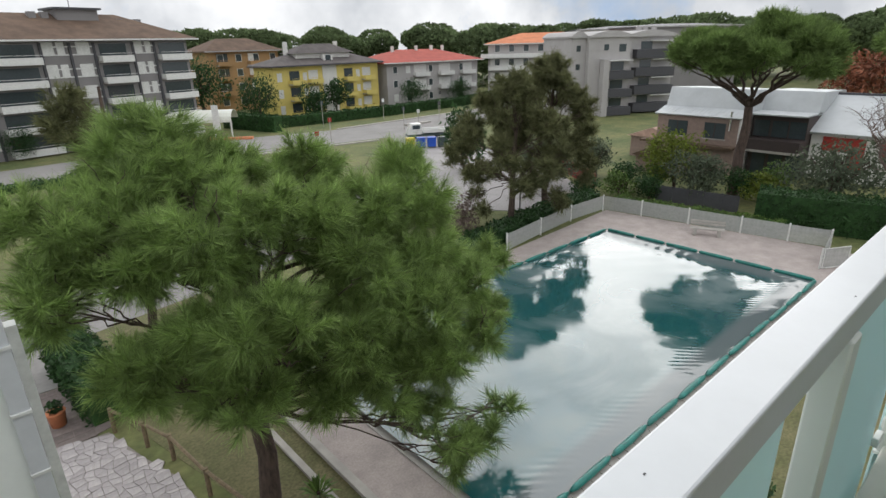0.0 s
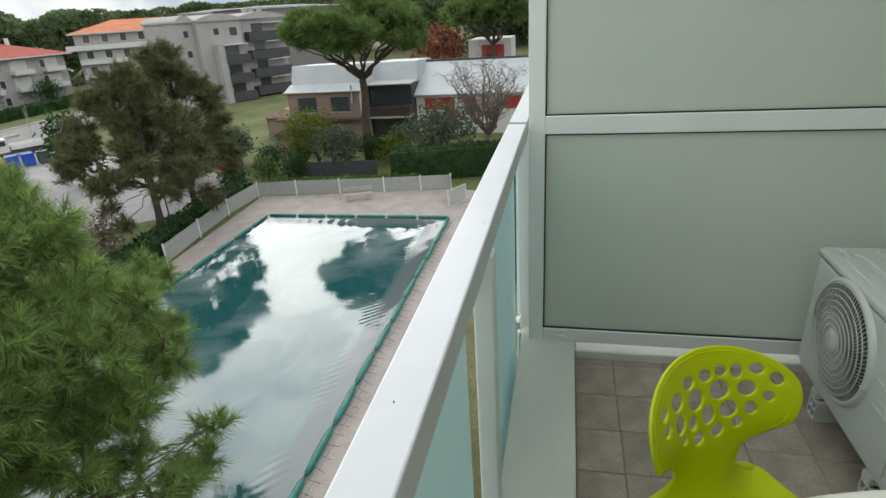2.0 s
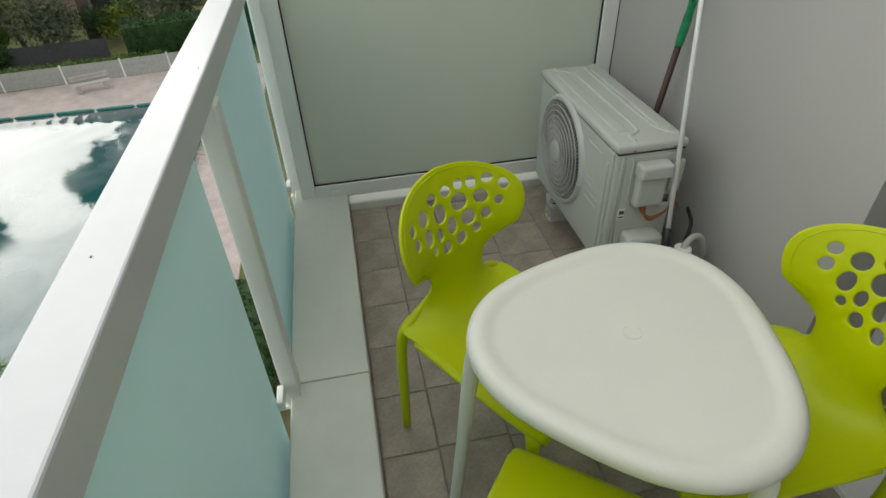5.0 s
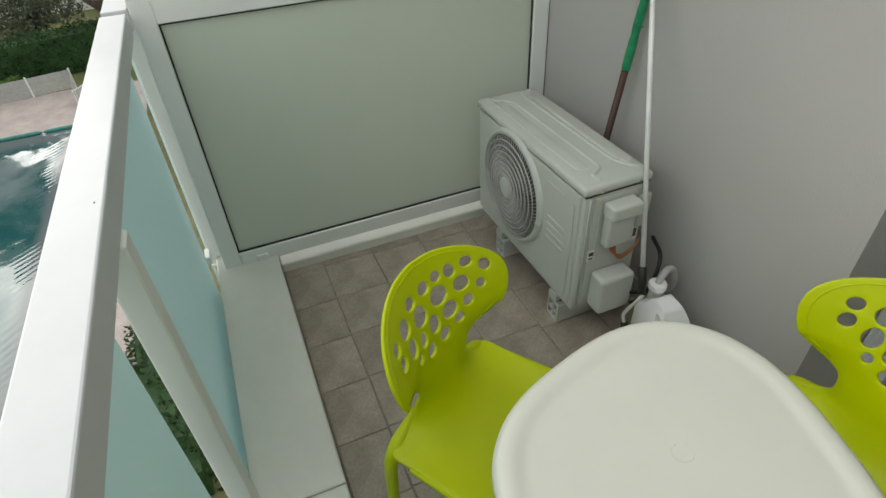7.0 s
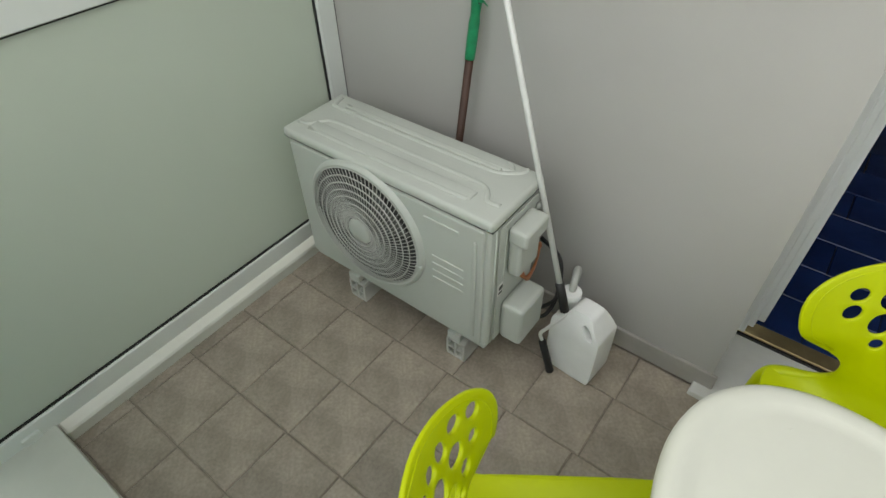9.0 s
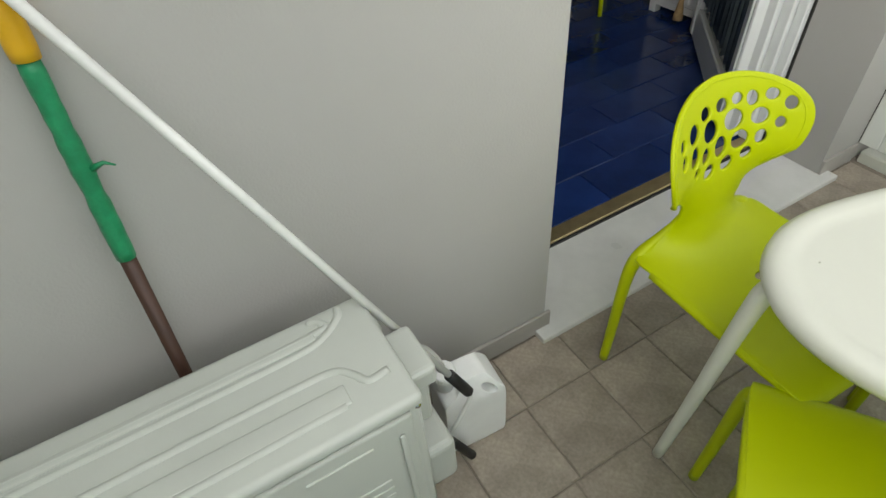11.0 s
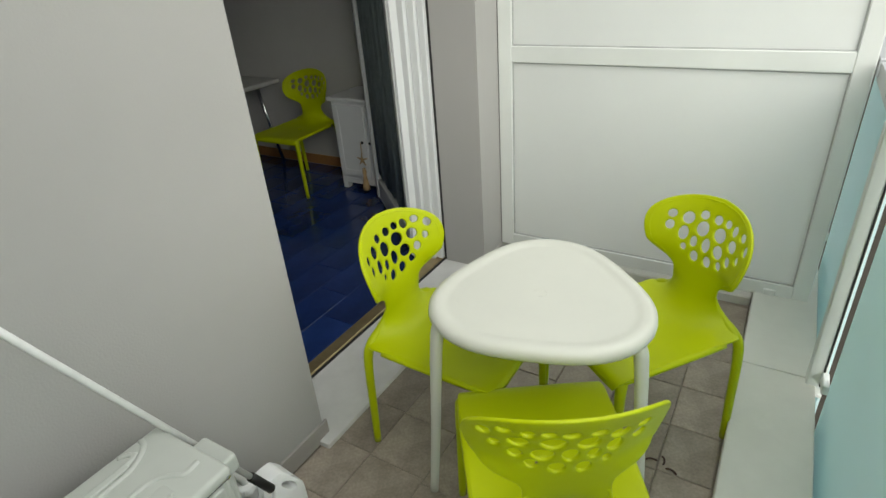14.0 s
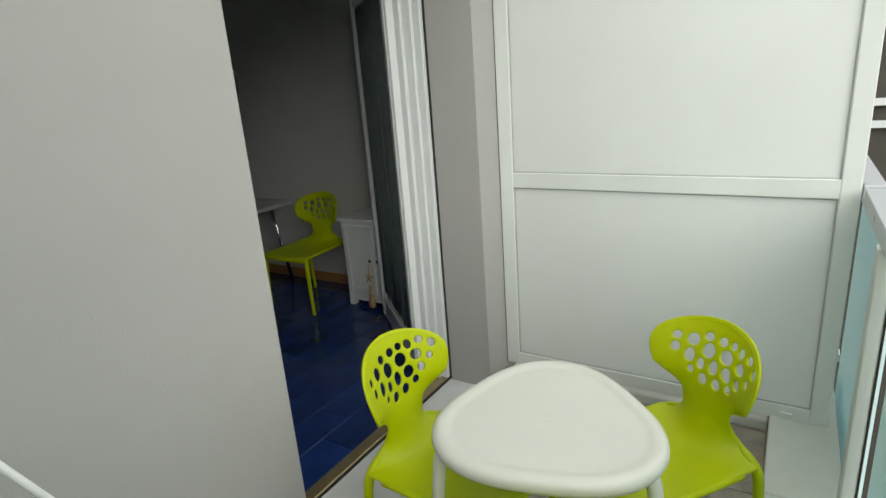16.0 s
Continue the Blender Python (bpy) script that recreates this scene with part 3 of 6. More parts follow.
def chair_shell():
    """The seat and back in one sheet, with round holes through the back."""
    vs = [-.03 + .85 * i / 80 for i in range(81)] + [.826, .832, .838, .843, .847, .851, .854, .8565, .8585]
    loop = [(-shell_half(v), v) for v in vs] + [(0, .86)] + [(shell_half(v), v) for v in vs[::-1]]
    loops = [loop]
    for k, (u, v, a, b) in enumerate(HOLES + [(-.015, .285, .020, .013)]):
        loops.append([(u + a * math.cos(t), v + b * math.sin(t)) for t in (2 * math.pi * i / 20 for i in range(20))])

    def inside(x, y):
        return in_loop(loops[0], x, y) and not any(abs(x - h[0][0]) < .08 and in_loop(h, x, y) for h in loops[1:])

    bm = sheet_fill(loops, .017, inside)
    for v in bm.verts:
        v.co = Vector(shell_map(v.co.x, v.co.y))
    bmesh.ops.recalc_face_normals(bm, faces=bm.faces[:])
    return bm


def lime_chair(m, label, group, material=None):
    t = thing("lime_chair", label, "chair", m, group)
    sh = part("shell", chair_shell(), LIME, t, "", True)
    md = sh.modifiers.new("thickness", "SOLIDIFY")
    md.thickness, md.offset = .009, 0
    bv = sh.modifiers.new("edge", "BEVEL")
    bv.width, bv.segments, bv.limit_method, bv.angle_limit = .003, 2, "ANGLE", radians(50)
    # rim bead round the back, on its front face
    P = []
    for i in range(53):
        v = .60 + .26 * (i / 26 if i <= 26 else (52 - i) / 26) ** .7
        u, v = (-1 if i < 26 else 1) * shell_half(v) * .92, .71 + (v - .71) * .92
        p = Vector(shell_map(u, v))
        P.append(p + (Vector(shell_map(u + .002, v)) - p).cross(Vector(shell_map(u, v + .002)) - p).normalized() * -.0040)
    part("back_bead", T(P, .0019, 6), LIME, t, "", True)
    # apron under the front edge and the two sides
    bm = bmesh.new()
    tube(bm, curve_pts([(-.207, -.19, .450), (-.212, -.05, .450), (-.214, .165, .449), (-.19, .222, .436), (-.1, .232, .434), (.1, .232, .434), (.19, .222, .436), (.214, .165, .449), (.212, -.05, .450), (.207, -.19, .450)], 5), .0105, 8)
    part("apron", bm, LIME, t, "", True)
    for s in (-1, 1):
        part("front_leg", T(curve_pts([(s * .175, .17, .440), (s * .204, .204, .432), (s * .216, .216, .39), (s * .222, .220, .18), (s * .228, .222, 0)]), [.012, .014, .0155, .017, .018, .0188, .019, .019, .0188, .0185, .018, .0175, .017, .0165, .016, .0155, .015, .0148, .0145, .0142, .014, .0138, .0135, .0132, .013], 12), LIME, t, "", True)
        part("back_leg", T(curve_pts([(s * .094, -.236, .560), (s * .106, -.246, .520), (s * .134, -.254, .485), (s * .172, -.254, .462), (s * .203, -.254, .432), (s * .210, -.260, .35), (s * .209, -.268, .18), (s * .208, -.277, 0)]), [.0046 + .0134 * min(1, (i / 18) ** 1.4) - .0045 * max(0, (i - 20) / 22) for i in range(43)], 12), LIME, t, "", True)
    return t


chair0 = lime_chair(pose(1.658, .913, 0, 0, 0, 123.4), "lime green holed plastic chair under the table, beside the sill", "chairs round the table")
c = copy_thing(chair0, pose(1.334, .473, 0, 0, 0, -.4))
c["label"] = "lime green holed plastic chair before the open door"
c = copy_thing(chair0, pose(1.030, .997, 0, 0, 0, -128.4))
c["label"] = "lime green holed plastic chair beside the brightly lit frosted screen"
c = copy_thing(chair0, pose(-.35, -1.95, .031, 0, 0, -88))
c["label"] = "lime green holed plastic chair against the room wall"

# ---- table ----
tb = thing("table", "off-white plastic table with a rounded triangular top", "table", pose(1.362, .781, 0))


def tri(th, k=0):
    return .312 + k + (.026 + k * .1) * math.cos(3 * (th + radians(44)))


bm = bmesh.new()
prof = [(-.06, .688), (-.018, .690), (-.004, .697), (.004, .712), (.002, .728), (-.008, .737), (-.022, .7405), (-.040, .737), (-.048, .7335), (-.062, .7325), (-.2, .733)]
NS = 96
rings = [[bm.verts.new(((tri(a) + k) * math.cos(a), (tri(a) + k) * math.sin(a), z)) for a in (2 * math.pi * i / NS for i in range(NS))] for k, z in prof]
for a, b in zip(rings, rings[1:]):
    for i in range(NS):
        bm.faces.new((a[i], a[(i + 1) % NS], b[(i + 1) % NS], b[i]))
cv = bm.verts.new((0, 0, .7335))
for i in range(NS):
    bm.faces.new((rings[-1][i], rings[-1][(i + 1) % NS], cv))
cb = bm.verts.new((0, 0, .70))
for i in range(NS):
    bm.faces.new((rings[0][(i + 1) % NS], rings[0][i], cb))
part("tabletop", bm, CREAM, tb, "", True)
bm = bmesh.new()
tube(bm, [(.018 * math.cos(a) + .01, .018 * math.sin(a) * 1.1, .7335) for a in (2 * math.pi * i / 28 for i in range(25))], .0009, 6)
part("moulding_ring", bm, CREAM, tb)
part("moulding_dot", lathe([(.0012, .7328), (.0018, .7342), (.0008, .7350)], 10, .150, -.200), CREAM, tb)
for d in (-45.5, 76, 198):
    a = radians(d)
    c1, s1 = math.cos(a), math.sin(a)
    part("leg", T(curve_pts([(.27 * c1, .27 * s1, .705), (.315 * c1, .315 * s1, .685), (.332 * c1, .332 * s1, .60), (.356 * c1, .356 * s1, .3), (.384 * c1, .384 * s1, 0)]), [.024 - .010 * i / 24 for i in range(25)], 14), CREAM, tb, "", True)

# ---- air conditioner ----
ac = thing("air_conditioner", "off-white outdoor air conditioner with a round fan grille", "air conditioner", pose(2.225, .135, .095))
AW, AD, AH = .775, .262, .585
Z0 = .062
part("casing", B(0, AW, .008, AD - .008, Z0, AH - .03, .012, 2), ACM, ac)
part("base_pan", B(.01, AW - .01, .014, AD - .014, Z0 - .022, Z0 + .004, .004), ACM, ac)
for x in (.10, .55):
    part("foot_bracket", B(x, x + .05, -.02, AD - .005, Z0 - .022 - .031, Z0 - .022, .002), ACM, ac)
bm = bmesh.new()
box(bm, -.006, AW + .006, -.002, AD + .002, AH - .034, AH, .013, 4)
part("lid", bm, ACM, ac, "", True)
# dark strip painted for the shade line below the lid
part("lid_seam_shade", B(-.0015, AW + .0015, .0065, AD - .0065, AH - .0375, AH - .0335), ACD, ac)


def emboss(pts, r, n=6, flat=1.0):
    """A raised bead on the lid, through (x, y) points, half sunk in it."""
    return T(curve_pts([(x, y, AH - r * .38) for x, y in pts], n), r, 10)


for x0, x1, y0, y1 in ((.10, .71, .175, .215), (.105, .70, .043, .064)):
    part("lid_plateau", B(x0, x1, y0, y1, AH - .004, AH + .0045, .0035, 3), ACM, ac, "", True)
for pts in ([(.105, .012), (.085, .030), (.11, .047), (.40, .052), (.70, .050)],
            [(.045, .010), (.055, .035), (.10, .066), (.17, .075), (.45, .077), (.71, .076), (.742, .062), (.752, .025)],
            [(.022, .188), (.060, .190), (.078, .165), (.105, .142), (.17, .138), (.45, .140), (.655, .143), (.70, .165), (.725, .200), (.757, .208)],
            [(.11, .214), (.40, .219), (.705, .216)]):
    part("lid_ridge", emboss(pts, .0085), ACM, ac, "", True)
for x in (.008, AW * .5, AW - .008):
    o = part("lid_screw", lathe([(.0055, 0), (.0055, .0015), (.003, .0028)], 10), CHROME, ac)
    o.matrix_basis = pose(x, AD + .0018, AH - .024, -90, 0, 0)
for y in (.05, .20):
    o = part("lid_screw", lathe([(.0055, 0), (.0055, .0015), (.003, .0028)], 10), CHROME, ac)
    o.matrix_basis = pose(-.0058, y, AH - .024, 0, -90, 0)
part("front_panel", B(.02, AW - .015, AD - .012, AD, Z0 + .010, AH - .040, .006, 2), ACM, ac)
FX, FZ, FR = .458, .343, .219
FACE = Matrix.Translation((FX, AD, FZ)) @ Matrix.Rotation(radians(-90), 4, "X")
bm = lathe([(FR + .016, 0), (FR + .014, .007), (FR + .006, .016), (FR - .001, .017), (FR - .004, .010), (FR - .005, 0)], 64)
bmesh.ops.delete(bm, geom=[f for f in bm.faces if len(f.verts) > 8], context="FACES_ONLY")
bmesh.ops.transform(bm, matrix=FACE, verts=bm.verts[:])
part("fan_surround", bm, ACM, ac, "", True)
# flat dark disc on the panel in place of the shaded fan recess
bm = lathe([(FR - .003, .0008), (FR - .003, .0015)], 56)
bmesh.ops.transform(bm, matrix=FACE, verts=bm.verts[:])
part("fan_opening_shade", bm, ACD, ac)


def dome(r):
    """How far the grille stands out of the panel at the radius r."""
    return AD + .012 + .024 * math.cos(min(1, max(0, (r - .03) / (FR - .03))) * math.pi / 2) ** .6


bm = bmesh.new()
for k in range(8):
    r = .058 + (FR - .062) * k / 7
    tube(bm, [(FX + r * math.cos(a), dome(r), FZ + r * math.sin(a)) for a in (2 * math.pi * i / 56 for i in range(57))], .0022, 6)
part("grille", bm, ACG, ac, "", True)
bm = bmesh.new()
for k in range(84):
    a = 2 * math.pi * k / 84
    tube(bm, [(FX + r * math.cos(a - (r - .05) * 2.2), dome(r) - .0025, FZ + r * math.sin(a - (r - .05) * 2.2)) for r in (.048, .085, .12, .16, .19, FR - .002)], .00135, 4)
tagged(part("grille_ribs", bm, ACG, ac), kind="stuff")
bm = lathe([(.046, .028), (.046, .034), (.040, .039), (.012, .041)], 36)
bmesh.ops.transform(bm, matrix=FACE, verts=bm.verts[:])
part("fan_hub", bm, ACM, ac, "", True)
for k in range(3):
    a0 = 2 * math.pi * k / 3
    bm = bmesh.new()
    bm.faces.new([bm.verts.new((FX + r * math.cos(a0 + d), AD + y, FZ + r * math.sin(a0 + d))) for r, d, y in ((.04, 0, .002), (.19, -.25, .002), (.20, .75, .008), (.04, 1.1, .008))])
    part("fan_blade", bm, ACF, ac)
part("front_ridge", B(.040, .052, AD - .001, AD + .006, .10, AH - .085, .004, 3), ACM, ac, "", True)
for k in range(4):
    part("front_rib", B(.085, .195, AD - .001, AD + .003, .275 + .030 * k, .280 + .030 * k, .0012), ACM, ac)
part("front_rib", B(.10, .22, AD - .001, AD + .0035, AH - .085, AH - .078, .0012), ACM, ac)
part("grille_clip", B(FX - FR - .012, FX - FR + .010, AD + .010, AD + .020, FZ - .045, FZ - .037, .001), ACM, ac)
part("side_panel", B(-.006, .0, .02, AD - .04, Z0 + .01, AH - .045, .004, 2), ACM, ac)
part("side_bead", T(curve_pts([(-.006, AD - .062, AH - .05), (-.007, AD - .066, AH - .08), (-.007, AD - .066, .32), (-.007, AD - .062, .30)], 5), .0035, 6), ACM, ac, "", True)
part("corner_bead", T([(-.002, AD - .026, Z0 + .015), (-.002, AD - .026, AH - .04)], .003, 6), ACM, ac, "", True)
vb = part("valve_box", B(-.085, -.006, .06, .20, .075, .235, .016, 3), ACM, ac)
tc = part("terminal_cover", B(-.05, -.008, .075, .185, .35, AH - .075, .012, 3), ACM, ac)
part("terminal_hood", B(-.068, -.006, .07, .19, AH - .115, AH - .06, .012, 3), ACM, tc)
part("handle_bulge", B(-.024, -.006, .002, .05, .38, AH - .07, .012, 3), ACM, ac)
part("label", B(-.0095, -.0085, .025, .06, .32, .40), PAPER, ac)
part("warning_label", B(-.0095, -.0085, .195, .225, .285, .33), PAPER, ac)
bm = bmesh.new()
for k in range(9):
    box(bm, -.0105, -.0095, .030 + .003 * k, .0315 + .003 * k, .335, .37)
box(bm, -.0105, -.0095, .20, .22, .29, .296)
box(bm, -.0105, -.0095, .20, .218, .305, .32)
link("label_print", bm, INK, ac, kind="stuff")
bm = bmesh.new()
for k in range(3):
    tube(bm, curve_pts([(-.03, .15 - .008 * k, .36), (-.04, .15 - .008 * k, .33 - .006 * k), (-.045, .11, .30 - .006 * k), (-.035, .05, .31), (-.02, .01, .34), (-.01, -.02, .30)], 6), .0045, 8)
part("cable", bm, COPPER, ac, "brown insulated cables", True)
bm = bmesh.new()
for k in range(2):
    tube(bm, curve_pts([(-.05, .09 + .03 * k, .10 + .05 * k), (-.09, .05, .09 + .05 * k), (-.10, .0, .15), (-.07, -.05, .25), (.02, -.085, .27)], 6), .007, 8)
part("pipe", bm, BLACK, ac, "black insulated pipes", True)
for x in (.085, .537):
    f = thing("support_block", "grey plastic block with open cells under the air conditioner", "support block", pose(2.225 + x, .12, 0), "feet of the air conditioner")
    part("block_top", B(0, .075, -.02, .265, .080, .092, .003), CONC, f)
    part("block_base", B(0, .075, -.02, .265, 0, .010, .002), CONC, f)
    for xx in (0, .0335, .067):
        part("block_web", B(xx, xx + .008, -.02, .265, .010, .080), CONC, f)
    part("block_shelf", B(.008, .067, -.02, .265, .042, .048), CONC, f)
    part("rubber_pad", B(.02, .055, .21, .25, .092, .104, .002), BLACK, f)
    part("bolt", lathe([(.011, .134), (.011, .142), (.005, .143), (.005, .156)], 8, .037, .245), CHROME, f)

# ---- tools against the wall ----
g, w = Vector((2.575, .016, .89)), Vector((2.60, .035, .60))
dirv = (Vector((2.522, .014, 1.225)) - Vector((2.56, .10, .02)))
def on(z):
    k = (z - .02) / 1.205
    return (2.615 - .097 * k, .105 - .084 * k, z)
br = thing("broom_handle", "brown pole with green taped grip behind the air conditioner", "broom")
part("shaft", T([on(.0), on(.9)], .0125, 12), WOOD, br, "rusty brown lower shaft", True)
bm = bmesh.new()
rr = random.Random(5)
pts = [on(.89 + .02 * i) for i in range(17)]
tube(bm, pts, [.0142 + rr.uniform(-.001, .002) for _ in pts], 12)
for z in (1.05,):
    q = on(z)
    tube(bm, [(q[0] - .012, q[1] + .008, q[2]), (q[0] - .03, q[1] + .013, q[2] + .006), (q[0] - .042, q[1] + .012, q[2] - .004)], [.006, .003, .0015], 6)
part("grip", bm, GREEN, br, "wrinkled green tape", True)
part("cap", T([on(1.205), on(1.22), on(1.36), on(1.375)], [.017, .0185, .0185, .014], 14), YELLOW, br, "", True)
cr_ = thing("awning_crank", "white steel awning crank rod with black grips, leaning on the wall", "crank rod")
A0, A1 = Vector((2.573, .018, 1.45)), Vector((2.089, .226, .403))
part("rod", T([A0, A1], .0085, 12), POLE, cr_, "", True)
dd = (A1 - A0).normalized()
g0, g1 = A1, A1 + dd * .092
part("upper_grip", T([g0 - dd * .002, g0, g1, g1 + dd * .002], [.011, .0135, .0135, .011], 12), BLACK, cr_, "", True)
e1 = g1 + Vector((.058, -.008, -.195))
part("crank_arm", T(curve_pts([g1, g1 + dd * .010, g1 + Vector((.006, .006, -.035)), g1 + Vector((.045, .002, -.115)), g1 + Vector((.066, -.006, -.165)), e1], 6), .006, 10), POLE, cr_, "", True)
e2 = Vector((e1.x - .052, e1.y + .014, .012))
part("lower_grip", T([e1, e1 + (e2 - e1) * .04, e2, e2 + (e2 - e1) * .03], [.010, .0125, .0125, .009], 12), BLACK, cr_, "", True)
jg = thing("plastic_jug", "white plastic jug with a slot handle beside the wall", "jug", pose(2.010, .163, 0, 0, 0, -6))
outline = curve_pts([(-.078, .008), (-.084, .03), (-.085, .12), (-.084, .205), (-.076, .228), (-.050, .268), (-.040, .282), (-.020, .290), (.018, .288), (.036, .278), (.046, .256), (.066, .244), (.082, .232), (.086, .205), (.086, .10), (.085, .03), (.078, .008), (.06, .001), (-.06, .001)], 3)
outline = [(p[0], p[1]) for p in (tuple(q[:2]) for q in [Vector((*p, 0)) if len(p) == 2 else p for p in outline])][:-1]
slot = [(-.040 + .030 * math.cos(a) * math.cos(.85) - .0125 * math.sin(a) * math.sin(.85), .238 + .030 * math.cos(a) * math.sin(.85) + .0125 * math.sin(a) * math.cos(.85)) for a in (2 * math.pi * i / 20 for i in range(20))]
bm = sheet_fill([outline, slot], .03, lambda x, y: in_loop(outline, x, y) and not in_loop(slot, x, y))
r = bmesh.ops.extrude_face_region(bm, geom=bm.faces[:])
bmesh.ops.translate(bm, vec=(0, 0, .112), verts=[v for v in r["geom"] if isinstance(v, bmesh.types.BMVert)])
bmesh.ops.transform(bm, matrix=Matrix.Translation((0, .056, 0)) @ Matrix.Rotation(radians(90), 4, "X"), verts=bm.verts[:])
bmesh.ops.recalc_face_normals(bm, faces=bm.faces[:])
for v in bm.verts:
    k = max(0, min(1, (v.co.z - .20) / .09))
    v.co.y *= 1 - .42 * k * k
jb = part("body", bm, JUG, jg, "", True)
bv = jb.modifiers.new("edge", "BEVEL")
bv.width, bv.segments, bv.limit_method, bv.angle_limit = .009, 3, "ANGLE", radians(50)
part("neck", lathe([(.024, .252), (.024, .292), (.029, .294), (.030, .300), (.030, .318), (.026, .320), (.016, .320)], 24, .062), JUG, jg, "", True)
bm = bmesh.new()
for k in range(22):
    a = 2 * math.pi * k / 22
    tube(bm, [(.062 + .0302 * math.cos(a), .0302 * math.sin(a), .301), (.062 + .0302 * math.cos(a), .0302 * math.sin(a), .317)], .0014, 4)
part("cap_ribs", bm, JUG, jg)
hs = thing("drain_hose", "grey corrugated drain hose running from the wall into the white jug", "hose")
pts = curve_pts([(2.072, .156, .28), (2.074, .150, .328), (2.084, .118, .352), (2.094, .080, .335), (2.102, .052, .285), (2.112, .036, .23), (2.14, .028, .18)], 12)
part("hose", T(pts, [.0105 + (.0018 if i % 2 else 0) for i in range(len(pts))], 12), ACG, hs, "", True)
# pine catkins on the tiles
for k, (x, y, r) in enumerate(((1.155, 1.165, 20), (1.19, 1.20, 80), (1.475, 1.17, 15), (1.17, 1.13, 110))):
    t = thing("pine_catkin", "dry brown pine catkin curled on the grey tiles", "catkin", pose(x, y, .004, 0, 0, r), "catkins on the floor")
    part("catkin", T(curve_pts([(-.02, 0, 0), (-.008, .006, .001), (.01, .004, .001), (.02, -.003, 0)], 4), [.001] + [.0035] * 11 + [.001], 8), WOOD, t, "", True)

# ---- the room's things ----
cb_ = thing("cabinet", "small white painted cabinet with two panelled doors against the room wall", "cabinet", pose(-.79, -1.60, .03))
part("body", B(0, .36, 0, .62, .09, .69, .004), DOORW, cb_)
part("top", B(-.0, .385, -.02, .64, .69, .715, .006), DOORW, cb_)
for y in (0, .57):
    for x in (0, .31):
        part("leg", B(x, x + .05, y, y + .05, 0, .09, .003), DOORW, cb_)
part("apron", B(.34, .36, .05, .57, .05, .09), DOORW, cb_)
for y in (.03, .315):
    d = part("door", B(.361, .376, y, y + .275, .12, .665, .003), DOORW, cb_)
    bm = bmesh.new()
    for a, b, z0, z1 in ((y, y + .04, .12, .665), (y + .235, y + .275, .12, .665), (y + .04, y + .235, .12, .17), (y + .04, y + .235, .615, .665)):
        box(bm, .376, .384, a, b, z0, z1, .002)
    part("door_frame", bm, DOORW, d)
    part("knob", lathe([(.008, 0), (.012, .008), (.005, .014)], 12, 0, 0), BLACK, d).matrix_basis = pose(.385, y + (.245 if y < .1 else .03), .40, 0, 90, 0)
ts = thing("tassel", "natural fibre tassel with a starfish hanging from the cabinet knob", "ornament", pose(-.395, -1.34, .03))
part("cord", T([(.0, 0, .40), (.002, 0, .24)], .003, 6), STRAW, ts)
part("fringe", lathe([(.012, .20), (.016, .17), (.012, .15), (.026, .06), (.030, .03)], 14), STRAW, ts, "", True)
bm = bmesh.new()
for k in range(5):
    a = 2 * math.pi * k / 5 + .3
    tube(bm, [(.006, 0, .27), (.006, .05 * math.cos(a), .27 + .05 * math.sin(a))], [.009, .003], 6)
part("starfish", bm, STRAW, ts, "", True)
cd = thing("candle", "tall beige candle standing on the white cabinet", "candle", pose(-.62, -1.28, .745))
part("wax", lathe([(.035, 0), (.035, .235), (.028, .24)], 20), STRAW, cd, "", True)
part("wick", T([(0, 0, .24), (0, 0, .252)], .002, 6), BLACK, cd)
dt = thing("dining_table", "grey-topped wall table with a slanting chrome leg in the room", "table", pose(-.79, -3.2, .03))
part("tabletop", B(0, .52, 0, .72, .70, .735, .006), ACG, dt)
part("leg", T([(.16, .60, .70), (.05, .62, 0)], .016, 12), CHROME, dt, "", True)
part("leg", T([(.16, .10, .70), (.05, .08, 0)], .016, 12), CHROME, dt, "", True)
wc = thing("wall_clock", "round grey wall clock on the room wall", "clock", pose(-.795, -3.05, 1.78, 0, 90, 0))
part("rim", lathe([(.15, 0), (.15, .025), (.13, .03), (.125, .02)], 32), ACG, wc, "", True)
part("face", lathe([(.125, .0), (.125, .018)], 32), PAPER, wc)

# ---- outside ----
G = -10.2
link("ground", B(-260, 420, -40, 640, G - .5, G), GRASS, kind=S)


def sheet(name, pts, z, material, h=.05, kind=S):
    return link(name, prism(pts, G - .02, G + z), material, kind=kind)


sheet("lawn_shaded", [(.2, 1.7), (7.3, 1.7), (7.3, 21), (12, 24), (12, 30), (3, 30), (3.1, 20.4), (4.4, 14.8), (1.5, 10)], .012, GRASSD)
sheet("lawn_side", [(7.3, 1.7), (46, 1.7), (46, 5.4), (7.3, 5.4)], .012, GRASSD)
sheet("road", [(-40, 68), (18, 68.5), (46, 64), (84, 67), (150, 92), (148, 101), (82, 78), (46, 76), (30, 80), (-40, 74.5)], .02, ASPH)
sheet("side_road", [(-2, 27.5), (14, 30.5), (26, 33), (36, 36), (48, 48), (54, 66), (48, 66), (40, 52), (30, 42), (14, 37.5), (-2, 33.8)], .024, ASPH)
sheet("parking", [(31.5, 27.5), (38.5, 26.5), (45, 34.3), (49, 48), (44, 55), (30, 42), (26, 34)], .034, GRAVEL)
sheet("drive", [(-6, 28.8), (2.0, 28.4), (2.0, 24.6), (-6, 24.9)], .03, ASPH)
sheet("drive_dark", [(-6, 31.2), (3.0, 29.6), (3.0, 28.45), (-6, 28.85)], .028, ASPHD)
